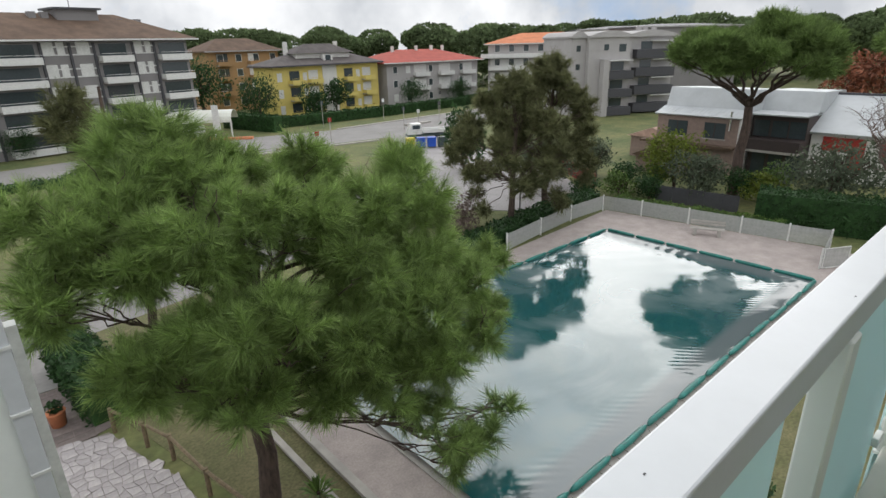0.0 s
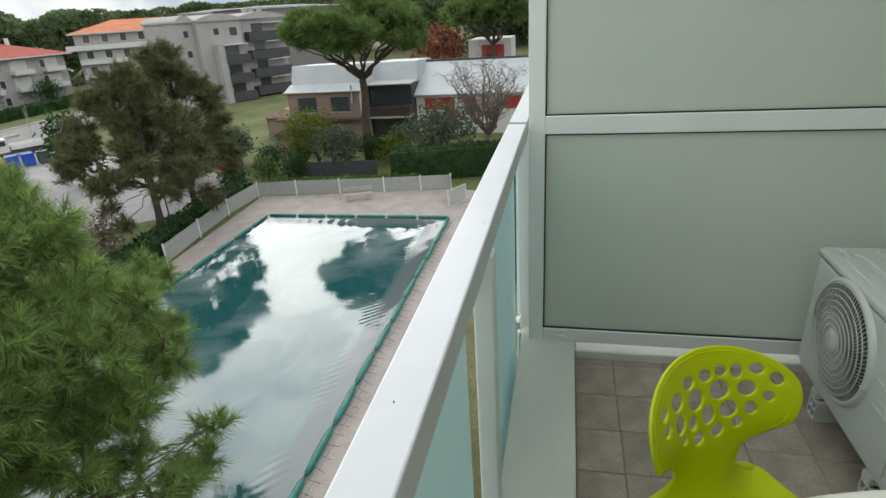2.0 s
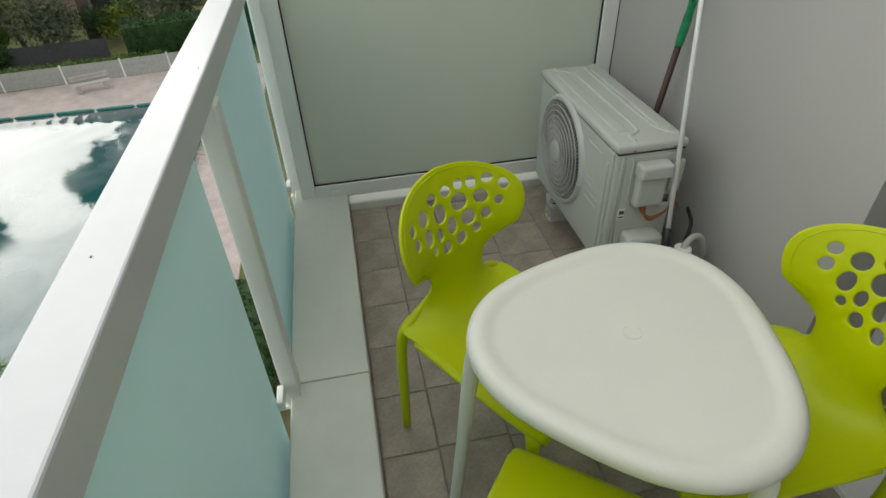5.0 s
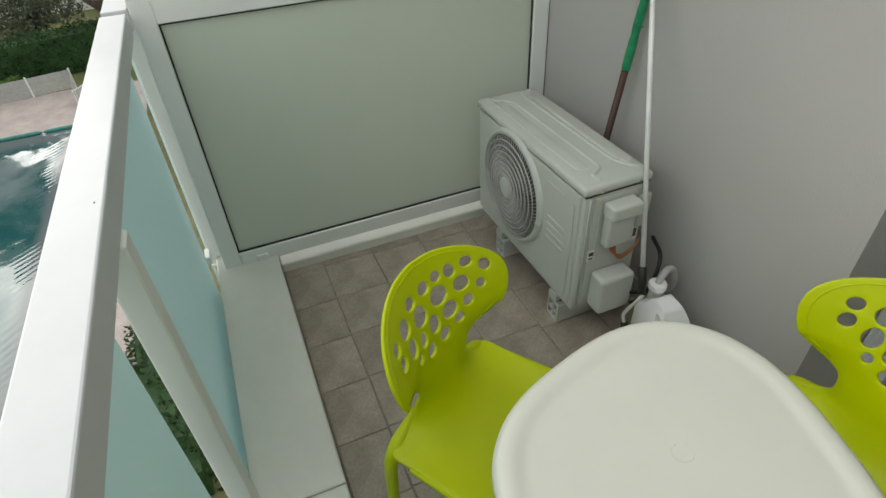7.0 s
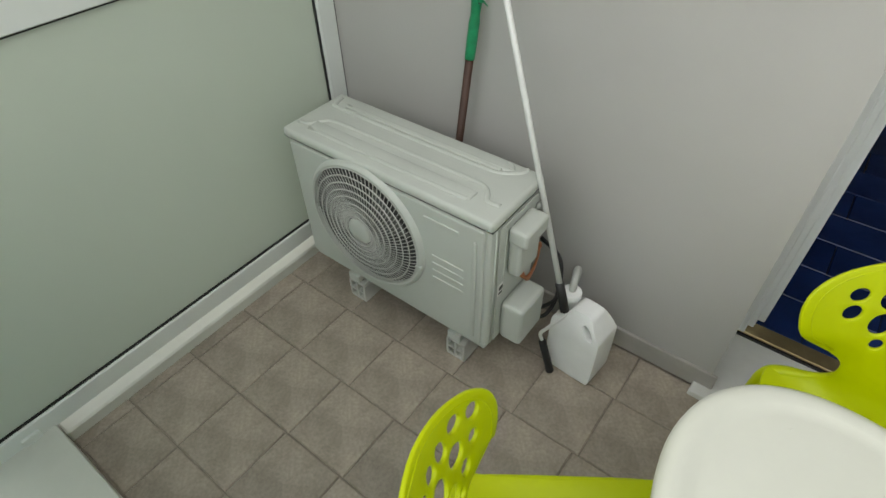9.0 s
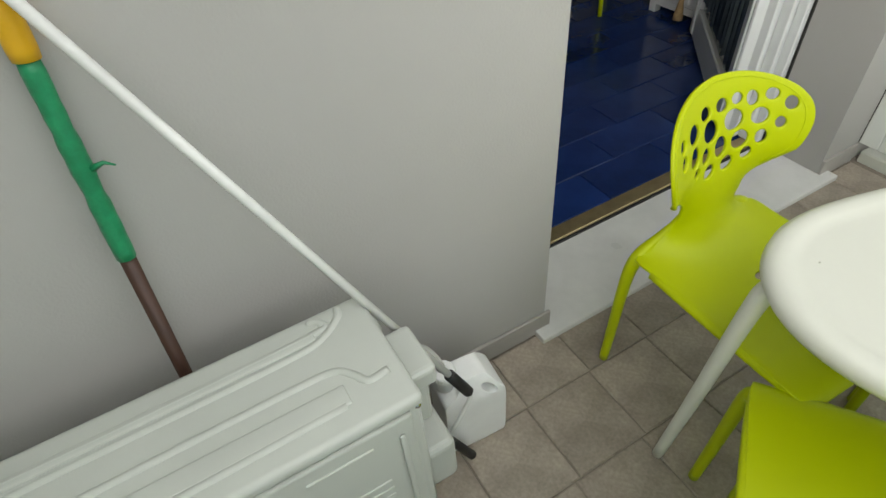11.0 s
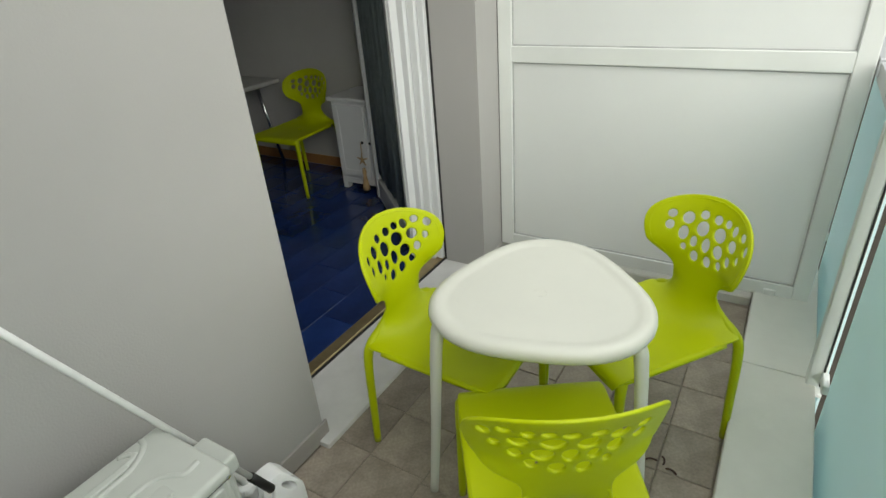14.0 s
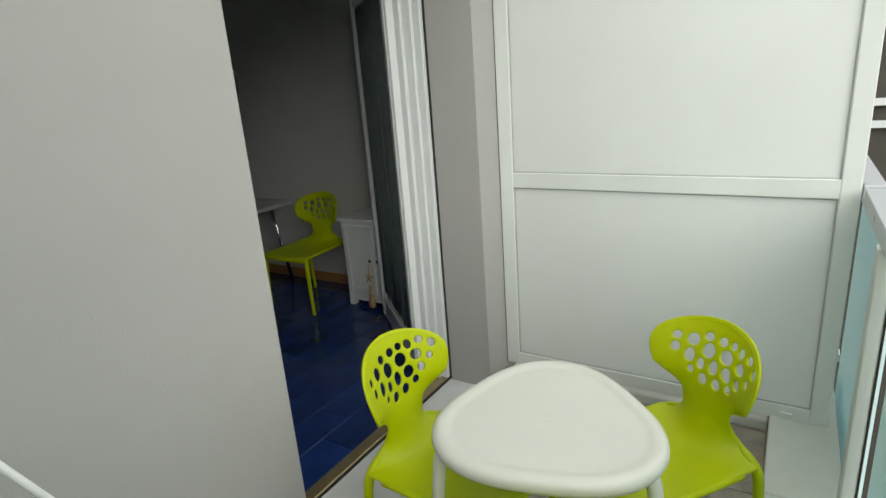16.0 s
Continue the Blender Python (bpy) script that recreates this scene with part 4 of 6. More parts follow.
sheet("pavement", [(-6, 24.9), (2.4, 24.5), (2.7, 20.6), (1.9, 20.4), (-6, 20.4)], .03, BRICKP)
link("kerb_road", prism([(-30, 66.6), (18, 67), (44, 62.6), (44, 63.1), (18, 67.6), (-30, 67.2)], G, G + .14), KERB, kind=S)
link("kerb_road", prism([(46, 76.1), (82, 78.1), (148, 101.1), (148, 101.6), (82, 78.6), (46, 76.6)], G, G + .14), KERB, kind=S)
rr = random.Random(11)

# pool deck
deck = sheet("pool_deck", [(7.25, 5.5), (37.2, 5.5), (37.9, 9.2), (35.9, 23.0), (24.6, 22.3), (7.3, 17.0)], .06, DECK)
link("deck_kerb", prism([(7.0, 5.5), (7.25, 5.5), (7.3, 17.0), (7.05, 17.2)], G, G + .16), KERB, kind=S)
link("deck_kerb", prism([(6.3, 5.5), (6.5, 5.5), (6.5, 16.6), (6.3, 16.9)], G, G + .12), KERB, kind=S)
link("pool_rim", prism([(8.9, 8.0), (31.7, 8.0), (31.7, 20.3), (8.9, 20.3)], G, G + .09), KERB, kind=S)

# cover with its shallow sag and folds
nx, ny = 420, 150
X, Y = np.meshgrid(np.linspace(9.1, 31.5, nx), np.linspace(8.25, 20.05, ny), indexing="ij")
u, v = (X - 9.1) / 22.4, (Y - 8.25) / 11.8
d = np.minimum(np.minimum(u * 22.4, (1 - u) * 22.4), np.minimum(v * 11.8, (1 - v) * 11.8))
flat = np.clip(d / 1.5, 0, 1)
flat = flat * flat * (3 - 2 * flat)
Zc = G + .20 - .10 * flat
near = np.exp(-((v * 11.8 - 1.05) / .42) ** 2)
Zc += near * .016 * np.abs(np.sin(X * 8 + 2 * np.sin(X * .9) + Y * 7)) ** .7 * (.6 + .4 * np.sin(X * 1.3))
Zc += np.exp(-(((1 - u) * 22.4 - .9) / .5) ** 2) * .011 * np.sin(Y * 9 + 2 * np.sin(X * 3))
Zc += .0035 * (1 - np.clip((d - 2) / 3, 0, 1)) * np.sin(X * 3.1 + Y * 2.3) * np.sin(Y * 1.7)
vv = np.stack([X, Y, Zc], -1).reshape(-1, 3)
idx = np.arange(nx * ny).reshape(nx, ny)
ff = np.stack([idx[:-1, :-1], idx[1:, :-1], idx[1:, 1:], idx[:-1, 1:]], -1).reshape(-1, 4)
pc = thing("pool_cover", "teal tarpaulin swimming pool cover with standing water and silt", "pool cover")
put("sheet", mesh_np("sheet", vv, ff), COVER, pc, "", "", True)
for a, b in (((9.1, 8.2), (31.6, 8.2)), ((31.6, 8.2), (31.55, 20.1)), ((31.5, 20.15), (9.1, 20.15))):
    L_ = math.hypot(b[0] - a[0], b[1] - a[1])
    n = int(L_ / 1.9)
    for i in range(n):
        p, q = (i + .02) / n, (i + .98) / n
        P = [(a[0] + (b[0] - a[0]) * k, a[1] + (b[1] - a[1]) * k + rr.uniform(-.02, .02), G + .26) for k in (p, p + .01, (p + q) / 2, q - .01, q)]
        part("water_tube", T(P, [.04, .10, .11, .10, .04], 10), TUBE, pc, "", True)
for i in range(50):
    x = 9.3 + i * .45
    part("lashing", T([(x, 8.1, G + .2), (x + rr.uniform(-.1, .1), 7.75, G + .08)], .006, 4), BLACK, pc)

# fence round the deck
pf = thing("pool_fence", "low white post-and-net fence round the pool deck", "fence")
line = [(7.6, 20.8), (12.5, 20.9), (24.4, 22.4), (28.2, 22.9), (32, 23.3), (35.8, 23.2), (36.3, 20.4), (36.7, 17.2), (37.1, 14.0), (37.5, 11.4), (37.9, 9.3), (34.0, 8.7)]
for p, q in zip(line[2:], line[3:]):
    L_ = math.hypot(q[0] - p[0], q[1] - p[1])
    a = math.degrees(math.atan2(q[1] - p[1], q[0] - p[0]))
    n = part("net", B(.03, L_ - .03, -.004, .004, .1, 1.12), NETG, pf, "white net panel")
    n.matrix_basis = pose(p[0], p[1], G, 0, 0, a)
for p in line[2:]:
    part("post", B(p[0] - .045, p[0] + .045, p[1] - .045, p[1] + .045, G, G + 1.2, .01), SHUT, pf)
gt = thing("pool_gate", "open white metal frame gate at the end of the pool fence", "gate", pose(34.0, 8.6, G, 0, 0, -30))
part("frame", T([(0, 0, .1), (0, 0, 1.2), (1.6, 0, 1.2), (1.6, 0, .1), (0, 0, .1)], .03, 6), SHUT, gt)
part("net", B(.03, 1.57, -.004, .004, .13, 1.17), NETG, gt)
be = thing("bench", "weathered concrete and timber bench on the pool deck", "bench", pose(35.25, 15.3, G + .06, 0, 0, 112))
for s in (-.7, .7):
    part("bench_leg", B(s - .12, s + .12, -.22, .22, 0, .42, .02), KERB, be)
for k in range(3):
    part("seat_slat", B(-1.0, 1.0, -.24 + .16 * k, -.10 + .16 * k, .42, .47, .01), KERB, be)
for k in range(2):
    part("back_slat", B(-1.0, 1.0, -.30, -.26, .60 + .17 * k, .73 + .17 * k, .01), KERB, be)

# wooden rail, path edge, sundries
wf = thing("wooden_fence", "low rustic log fence beside the stone path", "fence")
W_ = [(2.66, 20.2), (3.25, 18.65), (3.67, 17.45), (3.95, 15.2), (4.4, 13.0), (4.9, 11.0)]
for p in W_:
    part("post", T([(p[0], p[1], G), (p[0] + .01, p[1], G + .95)], .07, 8), LOG, wf)
for p, q in zip(W_, W_[1:]):
    part("rail", T([(*p, G + .88), (*q, G + .84)], .055, 8), LOG, wf)
lamp = thing("post_lamp", "small globe lamp on a dark post beside the parking road", "street lamp", pose(31.5, 27.5, G))
part("post", T([(0, 0, 0), (0, 0, 3.2)], .05, 8), DARKB, lamp)
part("globe", lathe([(.06, 3.2), (.25, 3.3), (.32, 3.45), (.25, 3.6), (.05, 3.68)], 14), SHUT, lamp, "", True)
pl = thing("globe_lamp", "cream globe lamp at the near pool edge", "lamp", pose(8.6, 6.7, G))
part("post", T([(0, 0, 0), (0, 0, 1.0)], .06, 8), DARKB, pl)
part("globe", lathe([(.05, 1.0), (.2, 1.1), (.24, 1.25), (.18, 1.4), (.04, 1.46)], 16), CREAM, pl, "", True)

# ---- trees ----
def limb(bm, a, b, r0, r1, seed, sides=7, wob=.06):
    q = random.Random(seed)
    a, b = Vector(a), Vector(b)
    L_ = (b - a).length
    P = [a.lerp(b, k / 6) + Vector((q.uniform(-1, 1), q.uniform(-1, 1), q.uniform(-.5, .5))) * L_ * wob * (0 < k < 6) for k in range(7)]
    tube(bm, P, [r0 + (r1 - r0) * k / 6 for k in range(7)], sides)
    return P


def pine(name, label, base, top, lobes, material, nl, per, width, tuft, trunk_r, cover=1.0, lean=0, seed=1):
    t = thing(name, label, "tree")
    bm = bmesh.new()
    tr = limb(bm, base, top, trunk_r, trunk_r * .25, seed, 12, .02)
    twig = random.Random(seed)
    for i, (x, y, z, r) in enumerate(lobes):
        k = min(5, max(2, int(6 * ((z - r * .5 - base[2]) / (top[2] - base[2]) - .12))))
        P = limb(bm, tr[k], (x, y, z - r * .25), trunk_r * .30 * min(1, r / 1.3), trunk_r * .07 * min(1, r), seed + i, 6, .07)
        for j in range(7):
            d = Vector((twig.gauss(0, 1), twig.gauss(0, 1), twig.gauss(.1, .7))).normalized()
            limb(bm, P[4 + j % 3], Vector((x, y, z)) + d * r * .75, trunk_r * .09, trunk_r * .03, seed + i * 9 + j, 4, .08)
    part("trunk", bm, BARK, t, "dark fissured bark")
    cs, ds = [], []
    for (x, y, z, r) in lobes:
        for j in range(9):
            e = unit(RNG.normal(size=(1, 3)) + np.array([0, 0, .35]))[0] * r * (.74 if j else 0) * np.array([1, 1, .75])
            p, d = blob_points((x + e[0], y + e[1], z + e[2]), r * .41, int(nl * r * r * cover * .20), .85, .35, .15)
            cs.append(p)
            ds.append(unit(d + np.array([0, 0, .45]) + e * .5))
    vv, ff = needles(np.concatenate(cs), np.concatenate(ds), tuft, per, width)
    put("needles", mesh_np("needles", vv, ff), material, t)
    return t


LOBES = [(4.8, 17.4, -.9, 1.5), (3.2, 16.2, -1.6, 1.3), (2.1, 15.8, -2.1, 1.2), (1.9, 14.9, -3.3, 1.1), (3.4, 15.2, -2.6, 1.4), (6.4, 16.9, -1.9, 1.3), (8.4, 16.6, -1.8, 1.2), (10.8, 15.1, -2.1, 1.1), (10.6, 13.9, -2.8, 1.2), (8.7, 14.2, -2.8, 1.5), (6.6, 14.1, -2.6, 1.5), (4.9, 14.3, -2.4, 1.4), (10.2, 13.1, -4.2, 1.2), (11.3, 12.5, -5.0, .9), (8.0, 12.8, -3.8, 1.2), (5.1, 12.1, -4.4, 1.3), (4.2, 12.9, -4.5, 1.1), (3.1, 13.7, -5.0, 1.1), (8.9, 11.8, -5.0, 1.1), (10.9, 11.3, -5.9, .8), (9.3, 11.4, -6.3, .8), (7.4, 12.0, -5.8, .9), (4.4, 12.3, -5.7, .9), (8.9, 10.3, -8.3, .6), (8.95, 12.3, -6.5, .9), (10.6, 12.3, -7.0, .75), (12.3, 12.9, -6.5, .8), (8.9, 11.3, -7.7, .7), (10.2, 10.6, -8.9, .55), (11.3, 10.9, -8.7, .5), (9.1, 10.5, -9.2, .45), (7.3, 12.0, -5.2, .9), (13.4, 13.4, -5.2, .8), (6.7, 12.3, -6.7, .8), (7.8, 11.7, -6.8, .8), (9.1, 11.5, -6.4, .8), (6.7, 13.2, -5.6, 1.0), (3.9, 15.2, -6.6, .9), (3.3, 16.6, -6.2, .9), (8.6, 12.3, -5.6, .9), (4.9, 13.7, -5.9, 1.0), (7.8, 13.2, -5.2, 1.0)]
pine("pine_tree", "large green pine with long-needled tufts beside the pool", (5.15, 13.9, G), (5.9, 14.6, -1.6), [(x, y, z, r * 1.02) for x, y, z, r in LOBES] + [(x * .6 + 5.9 * .4, y * .6 + 14.4 * .4, z * .8 - 1.0, r * .9) for x, y, z, r in LOBES[::4]], NEEDLE, 44, 66, .021, .50, .30, cover=1.1, seed=3)
q = random.Random(8)
pine("pine_tree", "slender brownish pine behind the large pine", (5.3, 25.2, G), (5.4, 25, .5), [(5.4 + q.uniform(-1, 1) * (1.7 - .35 * k), 25 + q.uniform(-.8, .8), -.1 - k * .75 + 0, .8 + .12 * k) for k in range(6)], NEEDLE2, 60, 40, .025, .42, .2, seed=14)
for (x, y, tz, sd_) in ((27.8, 25.2, -.2, 21), (32.4, 25.9, .6, 33)):
    q = random.Random(sd_)
    lo = []
    for k in range(38):
        h = (k + .5) / 38
        a = k * 2.4 + q.uniform(-.4, .4)
        rr_ = (.3 + 4.0 * min(1, h * 1.5) ** .8 * (1 - .25 * max(0, h - .75) * 4)) * q.uniform(.55, 1.0)
        lo.append((x + math.cos(a) * rr_, y + math.sin(a) * rr_, tz - .3 - h * 6.3 - .10 * rr_, q.uniform(.55, .92)))
    for k in range(5):
        a = q.uniform(0, 6.28)
        lo.append((x + math.cos(a) * 3.2, y + math.sin(a) * 3.2, tz - 7.3 - q.uniform(0, .8), .6))
    pine("pine_tree", "tall dull green pine with a bare trunk beside the fence", (x, y, G), (x + .3, y, tz - .4), lo, NEEDLE2, 46, 30, .035, .55, .24, seed=sd_)
# umbrella pines
def umbrella(label, x, y, base, fork, zc, rx, rz, n, size, material=NEEDLE3, seed=1):
    t = thing("umbrella_pine", label, "tree")
    bm = bmesh.new()
    P = limb(bm, (x, y, base), (x + .2, y - .1, fork), rx * .075, rx * .05, seed, 10, .015)
    q = random.Random(seed)
    for k in range(9):
        a = k * .7
        P2 = limb(bm, P[-1], (x + math.cos(a) * rx * .6, y + math.sin(a) * rx * .6, zc - rz * .15), rx * .026, rx * .01, seed + k, 6, .05)
        for j in range(3):
            limb(bm, P2[3 + j], (x + math.cos(a + q.uniform(-.4, .4)) * rx * .85, y + math.sin(a + q.uniform(-.4, .4)) * rx * .85, zc), rx * .01, rx * .004, seed + k * 5 + j, 4, .06)
    part("trunk", bm, BARK, t)
    cs, ds = [], []
    for k in range(46):
        a, r = q.uniform(0, 6.28), rx * math.sqrt(q.random()) * .86
        h = math.sqrt(max(0, 1 - (r / rx) ** 2))
        p, d = blob_points((x + math.cos(a) * r, y + math.sin(a) * r, zc - rz * .25 + rz * h * q.uniform(.2, .95)), rx * .20, n // 46, .6, .3, .2)
        cs.append(p)
        ds.append(unit(d + np.array([0, 0, .7])))
    vv, ff = needles(np.concatenate(cs), np.concatenate(ds), size, 12, size * .10)
    put("crown", mesh_np("crown", vv, ff), material, t)
    return t


umbrella("large umbrella pine with a forked trunk beyond the pool", 46.5, 18.3, G, -3.4, .1, 5.9, 4.0, 14000, .55, seed=5)
for x, y, zc, rx, sd_ in ((68, 10, .8, 5.5, 6), (84, 3, 1.2, 7, 7), (76, -4, 1.2, 7, 8)):
    umbrella("umbrella pine behind the white houses", x, y, G, -2.5, zc, rx, 3.2, 4200, .8, seed=sd_)


def shrub(label, c, r, squash, material, n, size, name="shrub", lobes=5, trunk=True):
    t = thing(name, label, "shrub" if name == "shrub" else "tree")
    q = random.Random(int(abs(c[0] * 13 + c[1] * 7)))
    cs = []
    for k in range(lobes):
        o = (c[0] + q.uniform(-.5, .5) * r, c[1] + q.uniform(-.5, .5) * r, c[2] + q.uniform(-.3, .35) * r * squash)
        cs.append(blob_points(o, r * .68, n // lobes, squash, .5, .25)[0])
    vv, ff = cards(np.concatenate(cs), size)
    put("leaves", mesh_np("leaves", vv, ff), material, t)
    if trunk:
        bm = bmesh.new()
        limb(bm, (c[0], c[1], G), (c[0], c[1], c[2] + r * .2), r * .07, r * .03, 3, 7)
        for k in range(6):
            a = k * 1.05
            limb(bm, (c[0], c[1], c[2] - r * .4), (c[0] + math.cos(a) * r * .6, c[1] + math.sin(a) * r * .6, c[2] + r * .3), r * .03, r * .01, k, 5)
        part("trunk", bm, BARK, t)
    return t


shrub("rounded grey-green shrub beside the dark fence", (42.6, 19.6, -7.9), 2.0, 1.0, LEAFO, 2600, .13)
shrub("yellow-green tree before the brown brick house", (45.4, 22.6, -7.2), 2.3, 1.1, LEAFY, 2600, .14)
shrub("wide olive tree before the white house", (46.5, 11.5, -7.3), 3.3, .8, LEAFO, 4200, .14, lobes=7)
shrub("low yellow-green bush by the hedge", (45.0, 15.6, -8.9), 1.6, .8, LEAFY, 1500, .12)
shrub("bushy green tree behind the pool pines", (38.5, 30.5, -7.6), 2.6, .9, LEAFO, 2600, .16)
shrub("rust-coloured autumn tree behind the houses", (73, 17.0, -3.2), 3.2, 1.0, RUST, 2600, .22)
for x, y in ((38.3, 40.5), (56, 92), (50, 90)):
    shrub("dark green garden tree", (x, y, -7.0), 2.6, 1.3, LEAFD, 2200, .2)
for x, y, r in ((38.9, 111, 5.4), (41.5, 92.0, 3.9), (86, 91, 2.6), (73.5, 92, 2.6), (7.4, 84.4, 1.9), (11.6, 85.6, 1.9), (13.8, 86, 1.6)):
    shrub("dark green tree before the apartment blocks", (x, y, G + r * 1.15), r, 1.1, LEAFD, 3600, r * .045, lobes=9)

shrub("grey-green olive tree beside the brick house", (44.5, 29.6, -7.9), 2.0, .9, LEAFO, 3000, .12)
for x, y, z, r, m_ in ((38.4, 26.6, -9.4, 1.2, LEAFD), (40.2, 24.6, -9.2, 1.3, LEAF), (41.0, 22.4, -9.3, 1.1, LEAFD), (42.8, 25.5, -9.0, 1.4, LEAFD), (44.6, 23.6, -8.9, 1.3, LEAF), (44.8, 17.6, -8.8, 1.4, LEAFD), (47.5, 15.8, -8.6, 1.5, LEAF)):
    shrub("dense green garden shrub behind the fence", (x, y, z), r, .9, m_, 1500, .10)
for x, y in ((24.5, 26.5), (26.0, 27.8), (22.6, 25.6)):
    shrub("brownish thin undergrowth beside the pines", (x, y, -9.0), 1.3, 1.1, TWIG, 700, .09)

# bare tree
bt = thing("bare_tree", "leafless grey-brown tree with dense twigs beyond the fence", "tree")
bm = bmesh.new()
tw = random.Random(4)
P0 = limb(bm, (43.5, 7.4, G), (43.6, 7.3, -7.6), .28, .2, 3, 9)
vt = []
for k in range(14):
    a = k * .449
    tip = (43.6 + math.cos(a) * tw.uniform(1.2, 3.3), 7.3 + math.sin(a) * tw.uniform(1.2, 3.3), tw.uniform(-5.4, -2.6))
    P = limb(bm, P0[-1], tip, .10, .03, k, 6, .06)
    for j in range(16):
        s = P[2 + j % 5]
        d = Vector((tw.gauss(0, .8), tw.gauss(0, .8), tw.uniform(.2, 1.5))).normalized() * tw.uniform(.9, 2.2)
        P3 = limb(bm, s, s + d, .03, .008, j * 7 + k, 3, .08)
        for m in range(5):
            d2 = Vector((tw.gauss(0, .7), tw.gauss(0, .7), tw.uniform(.1, 1))).normalized() * tw.uniform(.4, 1.0)
            tube(bm, [P3[2 + m % 5], P3[2 + m % 5] + d2], [.012, .004], 3)
part("trunk", bm, TWIG, bt)


def hedge(label, pts, w, h, material, dens=60, size=.10):
    t = thing("hedge", label, "hedge")
    P = []
    bm = bmesh.new()
    for (x0, y0), (x1, y1) in zip(pts, pts[1:]):
        L_ = math.hypot(x1 - x0, y1 - y0)
        a = math.atan2(y1 - y0, x1 - x0)
        n = int(L_ * (w + 2 * h) * dens)
        s = RNG.random(n) * (w + 2 * h)
        lx = RNG.random(n) * L_
        ly = np.where(s < h, -w / 2, np.where(s > h + w, w / 2, s - h - w / 2))
        lz = np.where(s < h, s, np.where(s > h + w, s - h - w, h)) + RNG.normal(0, .05, n) + .07 * np.sin(lx * 2.3)
        ly = ly + RNG.normal(0, .06, n)
        P.append(np.stack([x0 + lx * math.cos(a) - ly * math.sin(a), y0 + lx * math.sin(a) + ly * math.cos(a), G + lz], -1))
        box(bm, 0, L_, -w / 2 + .12, w / 2 - .12, 0, h - .12, m=Matrix.Translation((x0, y0, G)) @ Matrix.Rotation(a, 4, "Z"))
    vv, ff = cards(np.concatenate(P), size, .2)
    put("leaves", mesh_np("leaves", vv, ff), material, t)
    part("core", bm, LEAFD, t)


hedge("tall clipped dark hedge beside the white house", [(40.4, 14.4), (42.6, 6.0)], 2.0, 2.3, LEAFD, 70, .10)
hedge("low bright hedge along the pool fence", [(37.1, 23.0), (38.6, 12.0)], 1.0, .9, LEAF, 90, .09)
hedge("dark oleander hedge between the path and the lawn", [(2.4, 26.6), (2.9, 21.0)], 1.6, 1.5, LEAFD, 80, .10)
hedge("shrubs along the north side of the pool fence", [(22.5, 23.8), (28, 24.6), (37, 25.0)], 1.6, 1.0, LEAFD, 60, .12)
hedge("clipped dark cypress hedge before the yellow block", [(35.7, 92.8), (38.8, 81.2)], 1.8, 2.4, LEAFD, 16, .2)
hedge("clipped hedge along the far pavement", [(41.2, 85.6), (61, 84.8), (82, 86), (100, 92)], 1.6, 1.7, LEAFD, 14, .2)
hedge("small clipped green hedge at the pool corner", [(20.5, 22.4), (23.6, 22.9)], 1.4, 1.1, LEAFD, 90, .09)
hedge("low clipped hedge beside the far road", [(70, 66), (96, 75)], 1.2, .7, LEAFD, 14, .2)
hedge("low dark shrubs beside the deck below the balcony", [(9.0, 4.6), (14.5, 5.0)], 1.3, 1.1, LEAFD, 90, .09)
hedge("dark hedge along the southern garden edge", [(24.0, 3.2), (44.0, 4.2)], 1.6, 1.6, LEAFD, 50, .12)
hedge("low planting on the lawn edge", [(-8, 64.8), (16, 65.4)], 1.6, .7, LEAFD, 12, .2)
df = thing("dark_fence", "dark screened garden fence behind the bench", "fence")
for k in range(5):
    a, b = Vector((40.86, 21.8)), Vector((41.55, 15.9))
    p, q_ = a.lerp(b, k / 5), a.lerp(b, (k + 1) / 5)
    an = math.degrees(math.atan2(q_.y - p.y, q_.x - p.x))
    part("fence_panel", B(0, 1.16, -.02, .02, .05, 1.25), DARKB, df).matrix_basis = pose(p.x, p.y, G, 0, 0, an)
    part("post", B(-.05, .05, -.05, .05, 0, 1.3), DARKB, df).matrix_basis = pose(p.x, p.y, G, 0, 0, an)
# palm-like plant and flowering shrubs under the pine
for x, y, r in ((6.1, 12.9, .7), (3.3, 10.6, .6)):
    t = thing("palm_plant", "small fan-leaved palm on the shaded lawn", "plant", pose(x, y, G))
    bm = bmesh.new()
    for k in range(26):
        a, e = k * 2.4, .3 + (k % 5) * .22
        d = Vector((math.cos(a) * math.cos(e), math.sin(a) * math.cos(e), math.sin(e)))
        s = d.cross(Vector((0, 0, 1))).normalized() * .05
        m_ = d * r * .6 + Vector((0, 0, .2))
        vs_ = [bm.verts.new(p) for p in ((0, 0, .15), m_ - s, d * r + Vector((0, 0, .05)), m_ + s)]
        bm.faces.new(vs_)
    part("fronds", bm, LEAF, t)
    part("stem", T([(0, 0, 0), (0, 0, .3)], .05, 7), BARK, t)
po = thing("flower_pot", "terracotta pot with a small plant on the block paving", "plant pot", pose(1.35, 21.9, G + .03))
part("pot", lathe([(.22, 0), (.28, .5), (.31, .55), (.24, .56)], 16), ROOFO, po, "", True)
vv, ff = cards(blob_points((0, 0, .72), .26, 260, .8)[0], .06)
put("leaves", mesh_np("leaves", vv, ff), LEAFD, po)

# block paving by the drive
pv_ = bpy.data.objects["pavement"]
